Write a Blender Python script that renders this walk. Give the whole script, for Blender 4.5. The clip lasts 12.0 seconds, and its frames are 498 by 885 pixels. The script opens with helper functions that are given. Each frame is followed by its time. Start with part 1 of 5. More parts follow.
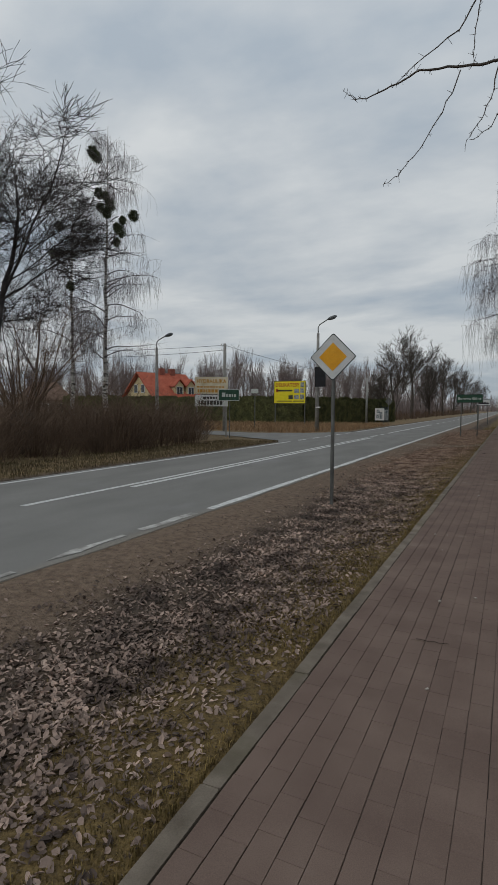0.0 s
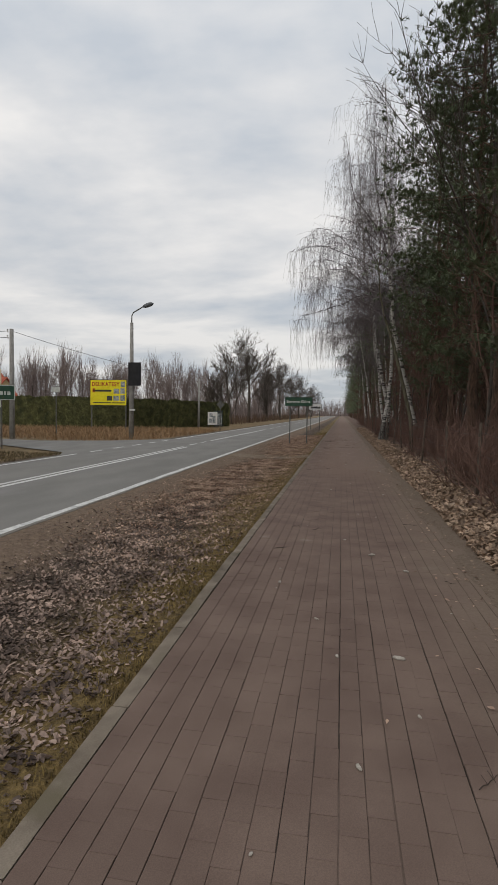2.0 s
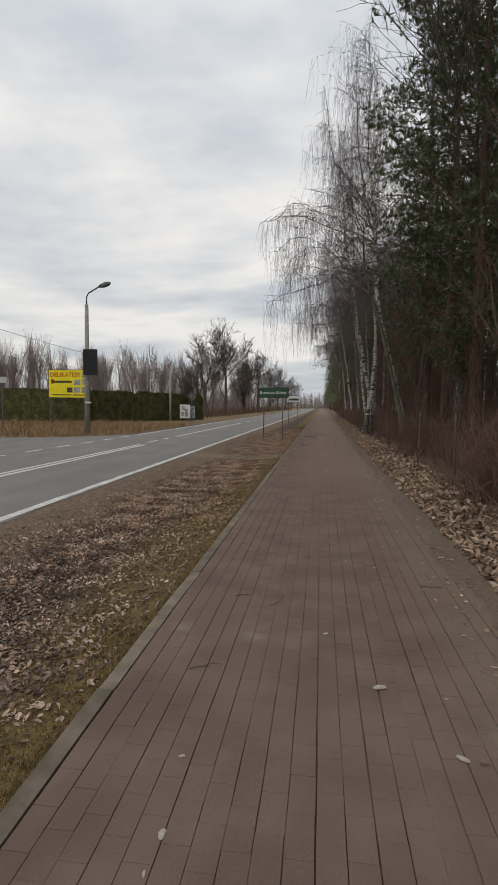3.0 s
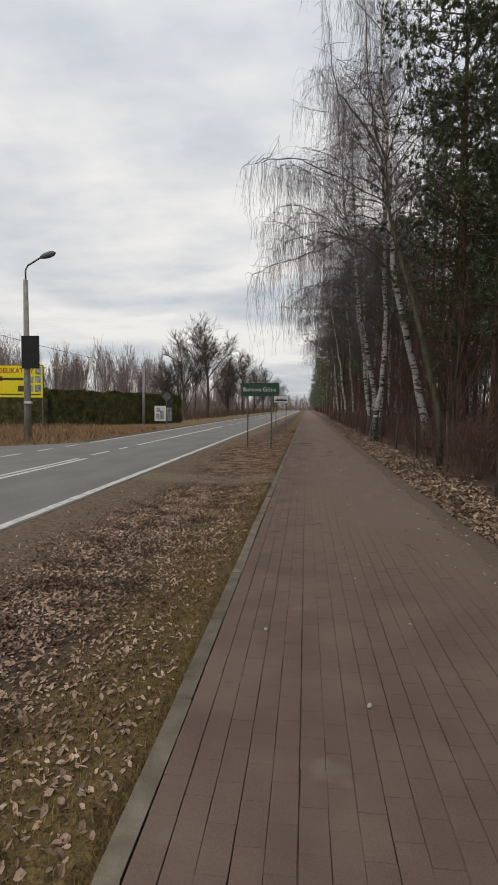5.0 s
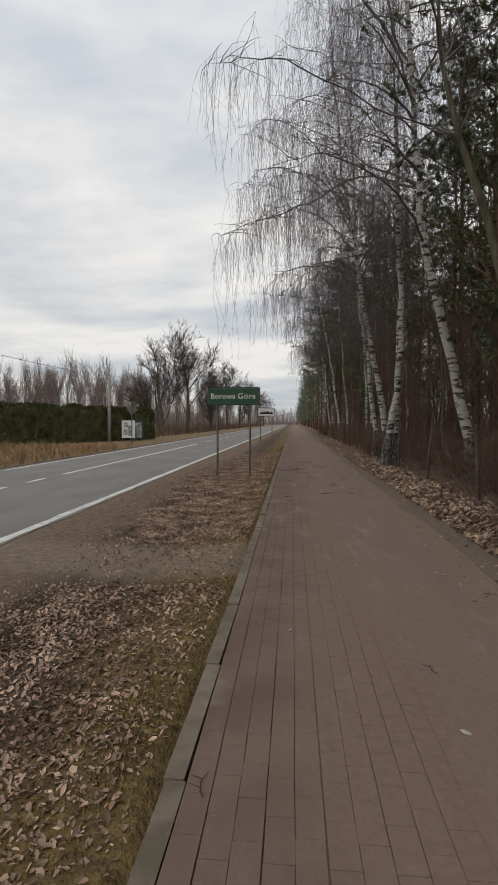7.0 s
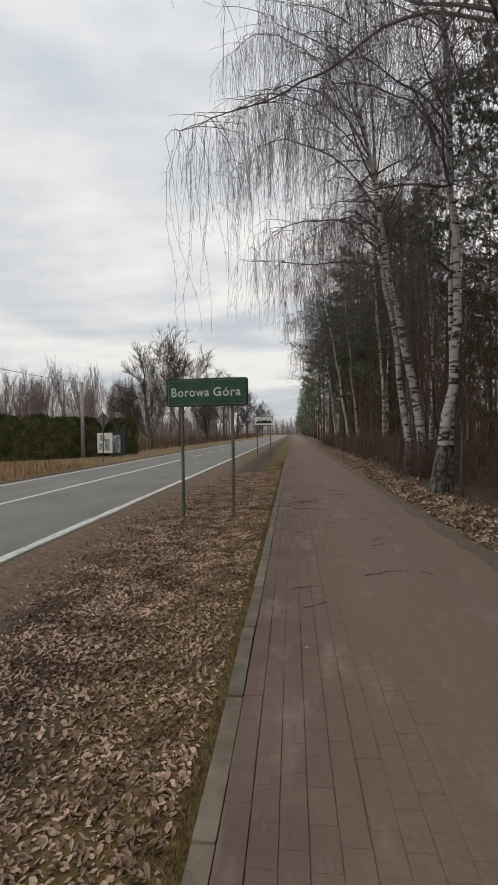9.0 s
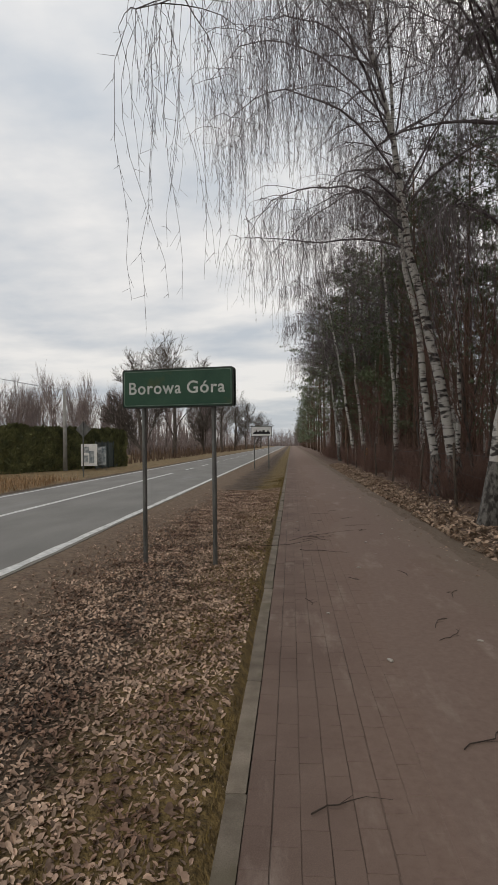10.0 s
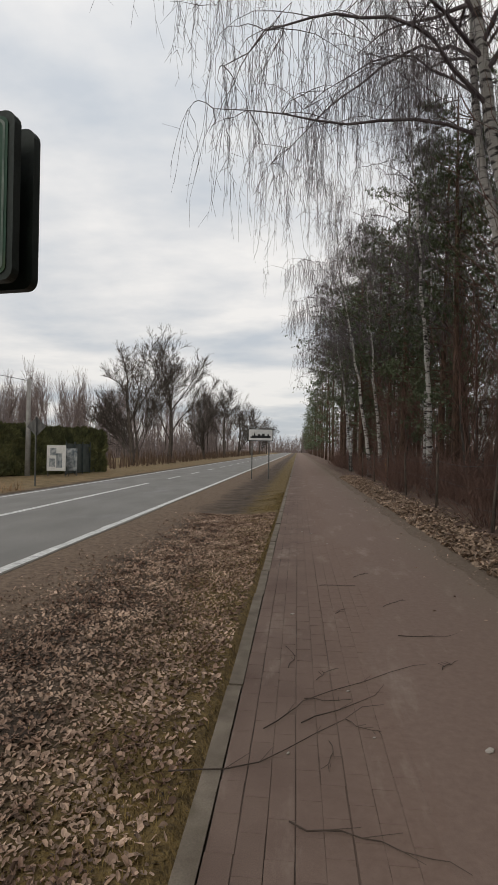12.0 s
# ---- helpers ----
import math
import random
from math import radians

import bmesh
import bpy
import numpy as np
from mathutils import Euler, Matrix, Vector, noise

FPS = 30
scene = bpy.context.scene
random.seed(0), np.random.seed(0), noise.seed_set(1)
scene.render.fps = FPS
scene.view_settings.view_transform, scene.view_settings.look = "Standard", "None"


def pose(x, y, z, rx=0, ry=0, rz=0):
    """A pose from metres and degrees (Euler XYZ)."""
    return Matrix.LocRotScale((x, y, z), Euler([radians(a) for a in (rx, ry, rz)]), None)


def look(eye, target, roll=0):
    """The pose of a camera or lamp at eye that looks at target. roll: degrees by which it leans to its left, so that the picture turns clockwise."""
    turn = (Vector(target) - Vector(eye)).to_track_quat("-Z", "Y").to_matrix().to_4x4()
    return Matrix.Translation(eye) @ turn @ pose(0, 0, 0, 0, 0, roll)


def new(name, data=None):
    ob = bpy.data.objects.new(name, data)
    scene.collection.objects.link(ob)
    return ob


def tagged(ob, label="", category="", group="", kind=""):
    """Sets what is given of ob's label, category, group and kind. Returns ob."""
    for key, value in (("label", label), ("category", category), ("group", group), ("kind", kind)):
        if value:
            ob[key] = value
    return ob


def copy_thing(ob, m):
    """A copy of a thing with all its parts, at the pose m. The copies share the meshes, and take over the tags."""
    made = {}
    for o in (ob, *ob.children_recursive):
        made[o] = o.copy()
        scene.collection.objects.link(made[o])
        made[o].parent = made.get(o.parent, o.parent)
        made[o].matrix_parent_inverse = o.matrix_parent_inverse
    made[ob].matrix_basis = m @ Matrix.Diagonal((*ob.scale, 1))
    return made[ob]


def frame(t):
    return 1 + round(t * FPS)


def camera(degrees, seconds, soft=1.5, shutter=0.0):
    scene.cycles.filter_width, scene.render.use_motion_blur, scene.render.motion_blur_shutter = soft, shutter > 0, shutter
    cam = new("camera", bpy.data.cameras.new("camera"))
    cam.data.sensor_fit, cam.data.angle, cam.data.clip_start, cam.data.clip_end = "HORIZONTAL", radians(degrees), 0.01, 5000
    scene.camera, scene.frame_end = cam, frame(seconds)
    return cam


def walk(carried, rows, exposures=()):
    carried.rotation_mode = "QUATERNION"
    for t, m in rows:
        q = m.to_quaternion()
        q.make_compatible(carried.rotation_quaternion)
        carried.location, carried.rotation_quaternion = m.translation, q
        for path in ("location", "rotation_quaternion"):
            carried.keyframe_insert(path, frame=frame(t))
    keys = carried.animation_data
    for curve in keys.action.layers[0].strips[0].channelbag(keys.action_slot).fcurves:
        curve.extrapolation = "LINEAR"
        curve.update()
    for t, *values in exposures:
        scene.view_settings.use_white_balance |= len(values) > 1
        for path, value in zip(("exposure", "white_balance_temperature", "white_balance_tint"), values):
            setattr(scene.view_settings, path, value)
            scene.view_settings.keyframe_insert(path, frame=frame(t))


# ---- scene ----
cam = camera(48.9, 12.0, 1.5)
PATH = [
    (0, (0.594, -1.757, 1.453), (-0.266, 0.045, 1.325), 0.4),
    (0.5, (0.568, -0.455, 1.463), (-0.319, 1.333, 1.334), 0.2),
    (1, (0.561, 0.964, 1.433), (-0.264, 2.783, 1.324), 0.3),
    (1.5, (0.608, 2.286, 1.419), (0.133, 4.225, 1.3), 0.7),
    (2, (0.64, 3.537, 1.444), (0.309, 5.506, 1.335), 0.9),
    (2.5, (0.65, 4.977, 1.454), (0.351, 6.95, 1.325), 0.9),
    (3, (0.653, 6.436, 1.443), (0.394, 8.415, 1.308), 0.7),
    (5, (0.159, 11.536, 1.379), (-0.046, 13.521, 1.252), 0.6),
    (5.5, (0.064, 12.722, 1.322), (-0.114, 14.711, 1.2), 0.0),
    (6, (0.018, 14.117, 1.307), (-0.147, 16.108, 1.206), 0.3),
    (6.5, (-0.006, 15.577, 1.35), (-0.166, 17.568, 1.253), 0.3),
    (7, (0.04, 17.005, 1.353), (-0.119, 18.998, 1.279), 0.2),
    (9, (-0.087, 22.243, 1.343), (-0.245, 24.236, 1.308), -0.7),
    (9.5, (-0.142, 23.555, 1.357), (-0.288, 25.55, 1.347), -0.5),
    (10, (-0.167, 24.893, 1.351), (-0.32, 26.887, 1.357), -0.6),
    (10.5, (-0.102, 26.165, 1.361), (-0.305, 28.154, 1.387), -0.8),
    (11, (-0.114, 27.428, 1.394), (-0.315, 29.418, 1.432), -0.4),
    (11.5, (-0.088, 28.662, 1.392), (-0.304, 30.65, 1.454), 0.6),
    (12, (-0.054, 29.853, 1.351), (-0.231, 31.845, 1.378), 0.8),
]
walk(cam, [(t, look(eye, target, roll)) for t, eye, target, roll in PATH],
     [(0, -0.34, 6450, 6), (1.0, -0.30, 6450, 6), (1.5, 0.0, 6850, 10), (2.0, 0.06, 6900, 10), (2.5, 0.02, 7000, 10), (3.0, 0.14, 7000, 10), (5.0, 0.16, 7000, 10),
      (5.5, 0.09, 7000, 10), (6.0, 0.17, 7000, 10), (7.0, 0.15, 7000, 10), (9.0, 0.18, 7000, 10), (9.5, 0.06, 7000, 10), (10.5, 0.16, 7000, 10), (11.0, 0.12, 7000, 10), (11.5, 0.05, 7000, 10), (12, 0.16, 7000, 10)])

# ---- world, sun ----
world = bpy.data.worlds.new("world")
scene.world = world
world.use_nodes = True
wn, wl = world.node_tree.nodes, world.node_tree.links
wn.clear()
SUN_ELEV, SUN_ROT = radians(35), radians(200)


def wnode(kind, **kw):
    n = wn.new(kind)
    for k, v in kw.items():
        n.inputs[k.replace("_", " ")].default_value = v
    return n


def wmath(op, a, b=None):
    n = wn.new("ShaderNodeMath")
    n.operation = op
    for sock, val in zip(n.inputs, (a, b)):
        if val is None:
            continue
        if isinstance(val, (int, float)):
            sock.default_value = val
        else:
            wl.new(val, sock)
    return n.outputs[0]


w_tc = wn.new("ShaderNodeTexCoord")
w_sep = wn.new("ShaderNodeSeparateXYZ")
wl.new(w_tc.outputs["Generated"], w_sep.inputs[0])
w_up = wmath("ADD", wmath("MAXIMUM", w_sep.outputs[2], 0.0), 0.16)
w_vec = wn.new("ShaderNodeCombineXYZ")
wl.new(wmath("DIVIDE", w_sep.outputs[0], w_up), w_vec.inputs[0])
wl.new(wmath("DIVIDE", w_sep.outputs[1], w_up), w_vec.inputs[1])
w_big = wnode("ShaderNodeTexNoise", Scale=1.15, Detail=5.0, Roughness=0.5, Distortion=0.3)
w_fine = wnode("ShaderNodeTexNoise", Scale=3.4, Detail=6.0, Roughness=0.55)
w_map = wn.new("ShaderNodeMapping")
w_map.inputs["Scale"].default_value = (0.75, 1.0, 1.0)
w_map.inputs["Location"].default_value = (3.1, 7.4, 0.0)
wl.new(w_vec.outputs[0], w_map.inputs[0])
for n in (w_big, w_fine):
    wl.new(w_map.outputs[0], n.inputs["Vector"])
w_cloud = wmath("ADD", wmath("MULTIPLY", w_big.outputs["Fac"], 0.72), wmath("MULTIPLY", w_fine.outputs["Fac"], 0.28))
w_ramp = wn.new("ShaderNodeValToRGB")
w_ramp.color_ramp.elements[0].position, w_ramp.color_ramp.elements[0].color = 0.385, (0.475, 0.53, 0.61, 1)
w_ramp.color_ramp.elements[1].position, w_ramp.color_ramp.elements[1].color = 0.585, (0.775, 0.785, 0.81, 1)
e = w_ramp.color_ramp.elements.new(0.485)
e.color = (0.62, 0.65, 0.70, 1)
wl.new(w_cloud, w_ramp.inputs[0])
w_sky = wn.new("ShaderNodeTexSky")
w_sky.sky_type, w_sky.sun_disc = "NISHITA", False
w_sky.sun_elevation, w_sky.sun_rotation = SUN_ELEV, SUN_ROT
w_bg1, w_bg2, w_add = wn.new("ShaderNodeBackground"), wn.new("ShaderNodeBackground"), wn.new("ShaderNodeAddShader")
# above the cloud the sky is a little brighter overhead
w_gain = wmath("ADD", wmath("MULTIPLY", wmath("MAXIMUM", w_sep.outputs[2], 0.0), 0.40), 0.86)
wl.new(w_ramp.outputs[0], w_bg1.inputs[0])
wl.new(w_gain, w_bg1.inputs[1])
wl.new(w_sky.outputs[0], w_bg2.inputs[0])
w_bg2.inputs[1].default_value = 0.006
wl.new(w_bg1.outputs[0], w_add.inputs[0])
wl.new(w_bg2.outputs[0], w_add.inputs[1])
wl.new(w_add.outputs[0], wn.new("ShaderNodeOutputWorld").inputs[0])
sun_data = bpy.data.lights.new("sun", "SUN")
sun_data.energy, sun_data.angle, sun_data.color = 0.6, radians(25), (1.0, 0.96, 0.9)
sun = new("sun", sun_data)
sun.matrix_world = look((-20, -40, 40), (-10, 0, 0))

# ---- materials ----


def material(name, dark, light, scale=8.0, rough=0.85, bump=0.3, fine=60.0, stretch=(1, 1, 1), stain=None, stain_scale=0.7, stain_at=0.55,
             metal=0.0, per_piece=0.0, bump_size=0.01, island=0.0, spec=0.3, lo=0.35, hi=0.65, placed=False):
    """Two-scale noise colour with bump; an optional large stain colour; optional variation from piece to piece."""
    m = bpy.data.materials.new(name)
    m.use_nodes = True
    nt = m.node_tree
    bsdf = nt.nodes["Principled BSDF"]
    tc = nt.nodes.new("ShaderNodeTexCoord")
    mp = nt.nodes.new("ShaderNodeMapping")
    mp.inputs["Scale"].default_value = stretch
    where = nt.nodes.new("ShaderNodeNewGeometry").outputs["Position"] if placed else tc.outputs["Object"]
    nt.links.new(where, mp.inputs[0])

    def noise_node(sc, detail=5.0):
        n = nt.nodes.new("ShaderNodeTexNoise")
        n.inputs["Scale"].default_value, n.inputs["Detail"].default_value = sc, detail
        nt.links.new(mp.outputs[0], n.inputs["Vector"])
        return n.outputs["Fac"]

    def mixer(f, a, b):
        n = nt.nodes.new("ShaderNodeMix")
        n.data_type = "RGBA"
        for sock, val in ((n.inputs[0], f), (n.inputs[6], a), (n.inputs[7], b)):
            if isinstance(val, (tuple, list)):
                sock.default_value = (*val[:3], 1)
            elif isinstance(val, (int, float)):
                sock.default_value = val
            else:
                nt.links.new(val, sock)
        return n.outputs[2]

    def ramp(f, a, b):
        n = nt.nodes.new("ShaderNodeMapRange")
        n.inputs[1].default_value, n.inputs[2].default_value = a, b
        nt.links.new(f, n.inputs[0])
        return n.outputs[0]

    base = noise_node(scale)
    grain = noise_node(fine, 3.0)
    col = mixer(ramp(base, lo, hi), dark, light)
    col = mixer(ramp(grain, 0.3, 0.7), mixer(0.22, col, (0, 0, 0)), col)
    if stain:
        col = mixer(ramp(noise_node(stain_scale, 4.0), stain_at, stain_at + 0.12), col, stain)
    if per_piece or island:
        if per_piece:
            rnd = nt.nodes.new("ShaderNodeObjectInfo").outputs["Random"]
        else:
            rnd = nt.nodes.new("ShaderNodeNewGeometry").outputs["Random Per Island"]
        hsv = nt.nodes.new("ShaderNodeHueSaturation")
        mr = nt.nodes.new("ShaderNodeMapRange")
        amount = per_piece or island
        mr.inputs[3].default_value, mr.inputs[4].default_value = 1 - amount, 1 + amount
        nt.links.new(rnd, mr.inputs[0])
        nt.links.new(mr.outputs[0], hsv.inputs["Value"])
        nt.links.new(col, hsv.inputs["Color"])
        col = hsv.outputs[0]
    nt.links.new(col, bsdf.inputs["Base Color"])
    bsdf.inputs["Roughness"].default_value, bsdf.inputs["Metallic"].default_value = rough, metal
    bsdf.inputs["Specular IOR Level"].default_value = spec
    if bump:
        b = nt.nodes.new("ShaderNodeBump")
        b.inputs["Strength"].default_value, b.inputs["Distance"].default_value = bump, bump_size
        nt.links.new(grain, b.inputs["Height"])
        nt.links.new(b.outputs[0], bsdf.inputs["Normal"])
    return m


def position_mask(nt, axis, a, b, wobble=0.3, wscale=1.2):
    """0 below a, 1 above b along a world axis, with an uneven edge."""
    tc = nt.nodes.new("ShaderNodeNewGeometry")
    sp = nt.nodes.new("ShaderNodeSeparateXYZ")
    nt.links.new(tc.outputs["Position"], sp.inputs[0])
    nz = nt.nodes.new("ShaderNodeTexNoise")
    nz.inputs["Scale"].default_value, nz.inputs["Detail"].default_value = wscale, 6.0
    nt.links.new(tc.outputs["Position"], nz.inputs["Vector"])
    add = nt.nodes.new("ShaderNodeMath")
    add.operation = "MULTIPLY_ADD"
    nt.links.new(nz.outputs["Fac"], add.inputs[0])
    add.inputs[1].default_value = wobble * 2
    nt.links.new(sp.outputs[axis], add.inputs[2])
    mr = nt.nodes.new("ShaderNodeMapRange")
    mr.interpolation_type = "SMOOTHSTEP"
    mr.inputs[1].default_value, mr.inputs[2].default_value = a + wobble, b + wobble
    nt.links.new(add.outputs[0], mr.inputs[0])
    return mr.outputs[0]


def blend(m, factor, colour, keep=1.0):
    """Lay a colour (or a socket) over a material's base colour by a factor socket."""
    nt = m.node_tree
    bsdf = nt.nodes["Principled BSDF"]
    old = bsdf.inputs["Base Color"].links[0].from_socket
    n = nt.nodes.new("ShaderNodeMix")
    n.data_type = "RGBA"
    sc = nt.nodes.new("ShaderNodeMath")
    sc.operation = "MULTIPLY"
    sc.inputs[1].default_value = keep
    nt.links.new(factor, sc.inputs[0])
    nt.links.new(sc.outputs[0], n.inputs[0])
    nt.links.new(old, n.inputs[6])
    if isinstance(colour, tuple):
        n.inputs[7].default_value = (*colour, 1)
    else:
        nt.links.new(colour, n.inputs[7])
    nt.links.new(n.outputs[2], bsdf.inputs["Base Color"])


def speckle(nt, dark, light, scale):
    """A grainy two-colour socket."""
    tc = nt.nodes.new("ShaderNodeNewGeometry")
    nz = nt.nodes.new("ShaderNodeTexNoise")
    nz.inputs["Scale"].default_value, nz.inputs["Detail"].default_value, nz.inputs["Roughness"].default_value = scale, 8.0, 0.7
    nt.links.new(tc.outputs["Position"], nz.inputs["Vector"])
    r = nt.nodes.new("ShaderNodeValToRGB")
    r.color_ramp.elements[0].position, r.color_ramp.elements[0].color = 0.36, (*dark, 1)
    r.color_ramp.elements[1].position, r.color_ramp.elements[1].color = 0.66, (*light, 1)
    nt.links.new(nz.outputs["Fac"], r.inputs[0])
    return r.outputs[0]


def product(nt, a, b):
    n = nt.nodes.new("ShaderNodeMath")
    n.operation = "MULTIPLY"
    nt.links.new(a, n.inputs[0])
    nt.links.new(b, n.inputs[1])
    return n.outputs[0]


def inverted(nt, a):
    n = nt.nodes.new("ShaderNodeMath")
    n.operation = "SUBTRACT"
    n.inputs[0].default_value = 1.0
    nt.links.new(a, n.inputs[1])
    return n.outputs[0]


def patch_mask(nt, stretch, scale, a, b):
    """Scattered soft patches."""
    tc = nt.nodes.new("ShaderNodeNewGeometry")
    mp = nt.nodes.new("ShaderNodeMapping")
    mp.inputs["Scale"].default_value = stretch
    nt.links.new(tc.outputs["Position"], mp.inputs[0])
    nz = nt.nodes.new("ShaderNodeTexNoise")
    nz.inputs["Scale"].default_value, nz.inputs["Detail"].default_value, nz.inputs["Roughness"].default_value = scale, 8.0, 0.68
    nt.links.new(mp.outputs[0], nz.inputs["Vector"])
    mr = nt.nodes.new("ShaderNodeMapRange")
    mr.inputs[1].default_value, mr.inputs[2].default_value = a, b
    nt.links.new(nz.outputs["Fac"], mr.inputs[0])
    return mr.outputs[0]


M = {}
M["paver"] = material("paver_red_brown", (0.145, 0.101, 0.084), (0.189, 0.136, 0.112), 2.2, 0.9, 0.3, 220, stain=(0.225, 0.185, 0.16), stain_scale=1.6, stain_at=0.66, per_piece=0.035, bump_size=0.002, spec=0.15, placed=True)
M["paver_far"] = material("paver_worn", (0.145, 0.101, 0.084), (0.189, 0.136, 0.112), 2.2, 0.9, 0.3, 220, stain=(0.225, 0.185, 0.16), stain_scale=1.6, stain_at=0.66, island=0.035, bump_size=0.002, spec=0.15)
M["sand_joint"] = material("joint_dirt", (0.030, 0.023, 0.019), (0.055, 0.042, 0.034), 9, 0.95, 0.4, 150, bump_size=0.003)
M["kerb"] = material("kerb_concrete", (0.135, 0.110, 0.084), (0.22, 0.184, 0.145), 6, 0.92, 0.5, 160, stain=(0.115, 0.098, 0.066), stain_scale=2.5, per_piece=0.15, bump_size=0.003, placed=True)
M["asphalt"] = material("asphalt", (0.182, 0.177, 0.166), (0.222, 0.216, 0.203), 1.3, 0.95, 0.5, 260, stretch=(1, 0.35, 1), stain=(0.21, 0.205, 0.20), stain_scale=0.8, stain_at=0.6, bump_size=0.003)
M["line"] = material("road_paint", (0.50, 0.50, 0.49), (0.72, 0.72, 0.70), 14, 0.7, 0.3, 120, stain=(0.30, 0.30, 0.295), stain_scale=5, stain_at=0.60, bump_size=0.002)
M["line_worn"] = material("worn_road_paint", (0.30, 0.285, 0.265), (0.55, 0.54, 0.515), 9, 0.85, 0.3, 120, stain=(0.21, 0.20, 0.185), stain_scale=4, stain_at=0.50, bump_size=0.002)
M["sign_line"] = material("sign_outline", (0.08, 0.13, 0.10), (0.20, 0.24, 0.21), 12, 0.5, 0, 60)
M["leaf_pale"] = material("pale_leaves", (0.20, 0.135, 0.092), (0.45, 0.335, 0.25), 3, 0.85, 0, 60, island=0.5)
M["leaf_dark"] = material("dark_dead_leaves", (0.085, 0.060, 0.050), (0.40, 0.298, 0.245), 3, 0.8, 0, 60, island=0.6)
M["bark"] = material("grey_bark", (0.055, 0.045, 0.038), (0.13, 0.11, 0.095), 6, 0.95, 0.8, 40, stretch=(3, 3, 0.6), bump_size=0.02)
M["pine_bark"] = material("pine_bark", (0.065, 0.045, 0.034), (0.17, 0.105, 0.073), 7, 0.95, 0.9, 30, stretch=(3, 3, 0.7), bump_size=0.02)
M["birch_bark"] = material("birch_bark", (0.045, 0.04, 0.037), (0.46, 0.44, 0.41), 3.6, 0.75, 0.4, 35, stretch=(1.0, 1.0, 3.4), bump_size=0.01, lo=0.40, hi=0.50)
M["birch_foot"] = material("birch_foot_bark", (0.045, 0.040, 0.036), (0.19, 0.18, 0.165), 9, 0.9, 0.9, 30, stretch=(1.6, 1.6, 0.9), bump_size=0.02, lo=0.42, hi=0.60)
M["brown_twig"] = material("fallen_twig_bark", (0.045, 0.033, 0.026), (0.10, 0.074, 0.057), 3, 0.9, 0, 40)
M["twig"] = material("birch_twig", (0.105, 0.087, 0.092), (0.195, 0.168, 0.173), 3, 0.85, 0, 40)
M["bare_twig"] = material("bare_twig", (0.060, 0.050, 0.042), (0.115, 0.098, 0.085), 3, 0.9, 0, 40)
# distant twigs: slight haze is mixed into the colour, paler than near twigs
M["hazed_twig"] = material("hazed_twig", (0.15, 0.118, 0.115), (0.28, 0.228, 0.215), 3, 0.9, 0, 40)
M["needle"] = material("pine_needles", (0.080, 0.106, 0.058), (0.145, 0.178, 0.093), 0.9, 0.7, 0, 30, island=0.2)
M["hedge"] = material("hedge_foliage", (0.066, 0.074, 0.031), (0.160, 0.160, 0.064), 2, 0.75, 0, 30, island=0.35)
M["mistletoe"] = material("mistletoe", (0.055, 0.068, 0.036), (0.10, 0.115, 0.06), 5, 0.8, 0, 30)
M["shrub"] = material("brown_shrub", (0.085, 0.055, 0.038), (0.175, 0.120, 0.083), 2, 0.9, 0, 40)
M["red_shrub"] = material("red_brown_undergrowth", (0.115, 0.066, 0.052), (0.205, 0.125, 0.098), 2, 0.9, 0, 40)
M["dry_grass"] = material("dry_grass", (0.20, 0.115, 0.058), (0.38, 0.25, 0.14), 3, 0.9, 0, 40, island=0.3)
M["grass"] = material("verge_grass", (0.110, 0.080, 0.026), (0.25, 0.178, 0.068), 2, 0.9, 0, 40, island=0.4)
M["leaf"] = material("dead_leaves", (0.190, 0.118, 0.085), (0.49, 0.355, 0.268), 3, 0.85, 0, 60, island=0.55)
M["crumb"] = material("leaf_crumb", (0.045, 0.032, 0.022), (0.17, 0.125, 0.085), 3, 0.9, 0, 60, island=0.6)
M["dark_twig"] = material("dark_twig", (0.030, 0.026, 0.026), (0.065, 0.055, 0.052), 3, 0.9, 0, 40)
M["pale_bark"] = material("pale_grey_bark", (0.13, 0.115, 0.085), (0.25, 0.225, 0.175), 5, 0.9, 0.6, 40, stretch=(2, 2, 0.6), bump_size=0.01)
M["green_bark"] = material("green_grey_bark", (0.060, 0.056, 0.036), (0.135, 0.122, 0.085), 5, 0.9, 0.6, 40, stretch=(2, 2, 0.6), bump_size=0.01)
M["corner_grass"] = material("dull_grass", (0.070, 0.054, 0.028), (0.165, 0.128, 0.066), 2, 0.9, 0, 40, island=0.4)
M["post_wood"] = material("weathered_post", (0.065, 0.050, 0.040), (0.16, 0.13, 0.105), 8, 0.95, 0.6, 60, stretch=(3, 3, 0.5), bump_size=0.006)
M["timber"] = material("grey_brown_timber", (0.16, 0.125, 0.095), (0.30, 0.25, 0.20), 2, 0.9, 0.3, 40, stretch=(4, 4, 0.4))
M["brown_roof"] = material("brown_roof", (0.10, 0.062, 0.045), (0.18, 0.12, 0.09), 2, 0.9, 0.3, 40)
M["steel"] = material("galvanised_steel", (0.105, 0.105, 0.10), (0.18, 0.18, 0.172), 9, 0.5, 0.15, 90, metal=0.5, stretch=(1, 1, 0.3))
M["concrete"] = material("pole_concrete", (0.24, 0.23, 0.215), (0.34, 0.33, 0.31), 5, 0.92, 0.4, 80)
M["black"] = material("black_panel", (0.012, 0.012, 0.014), (0.02, 0.02, 0.023), 5, 0.6, 0.1, 90)
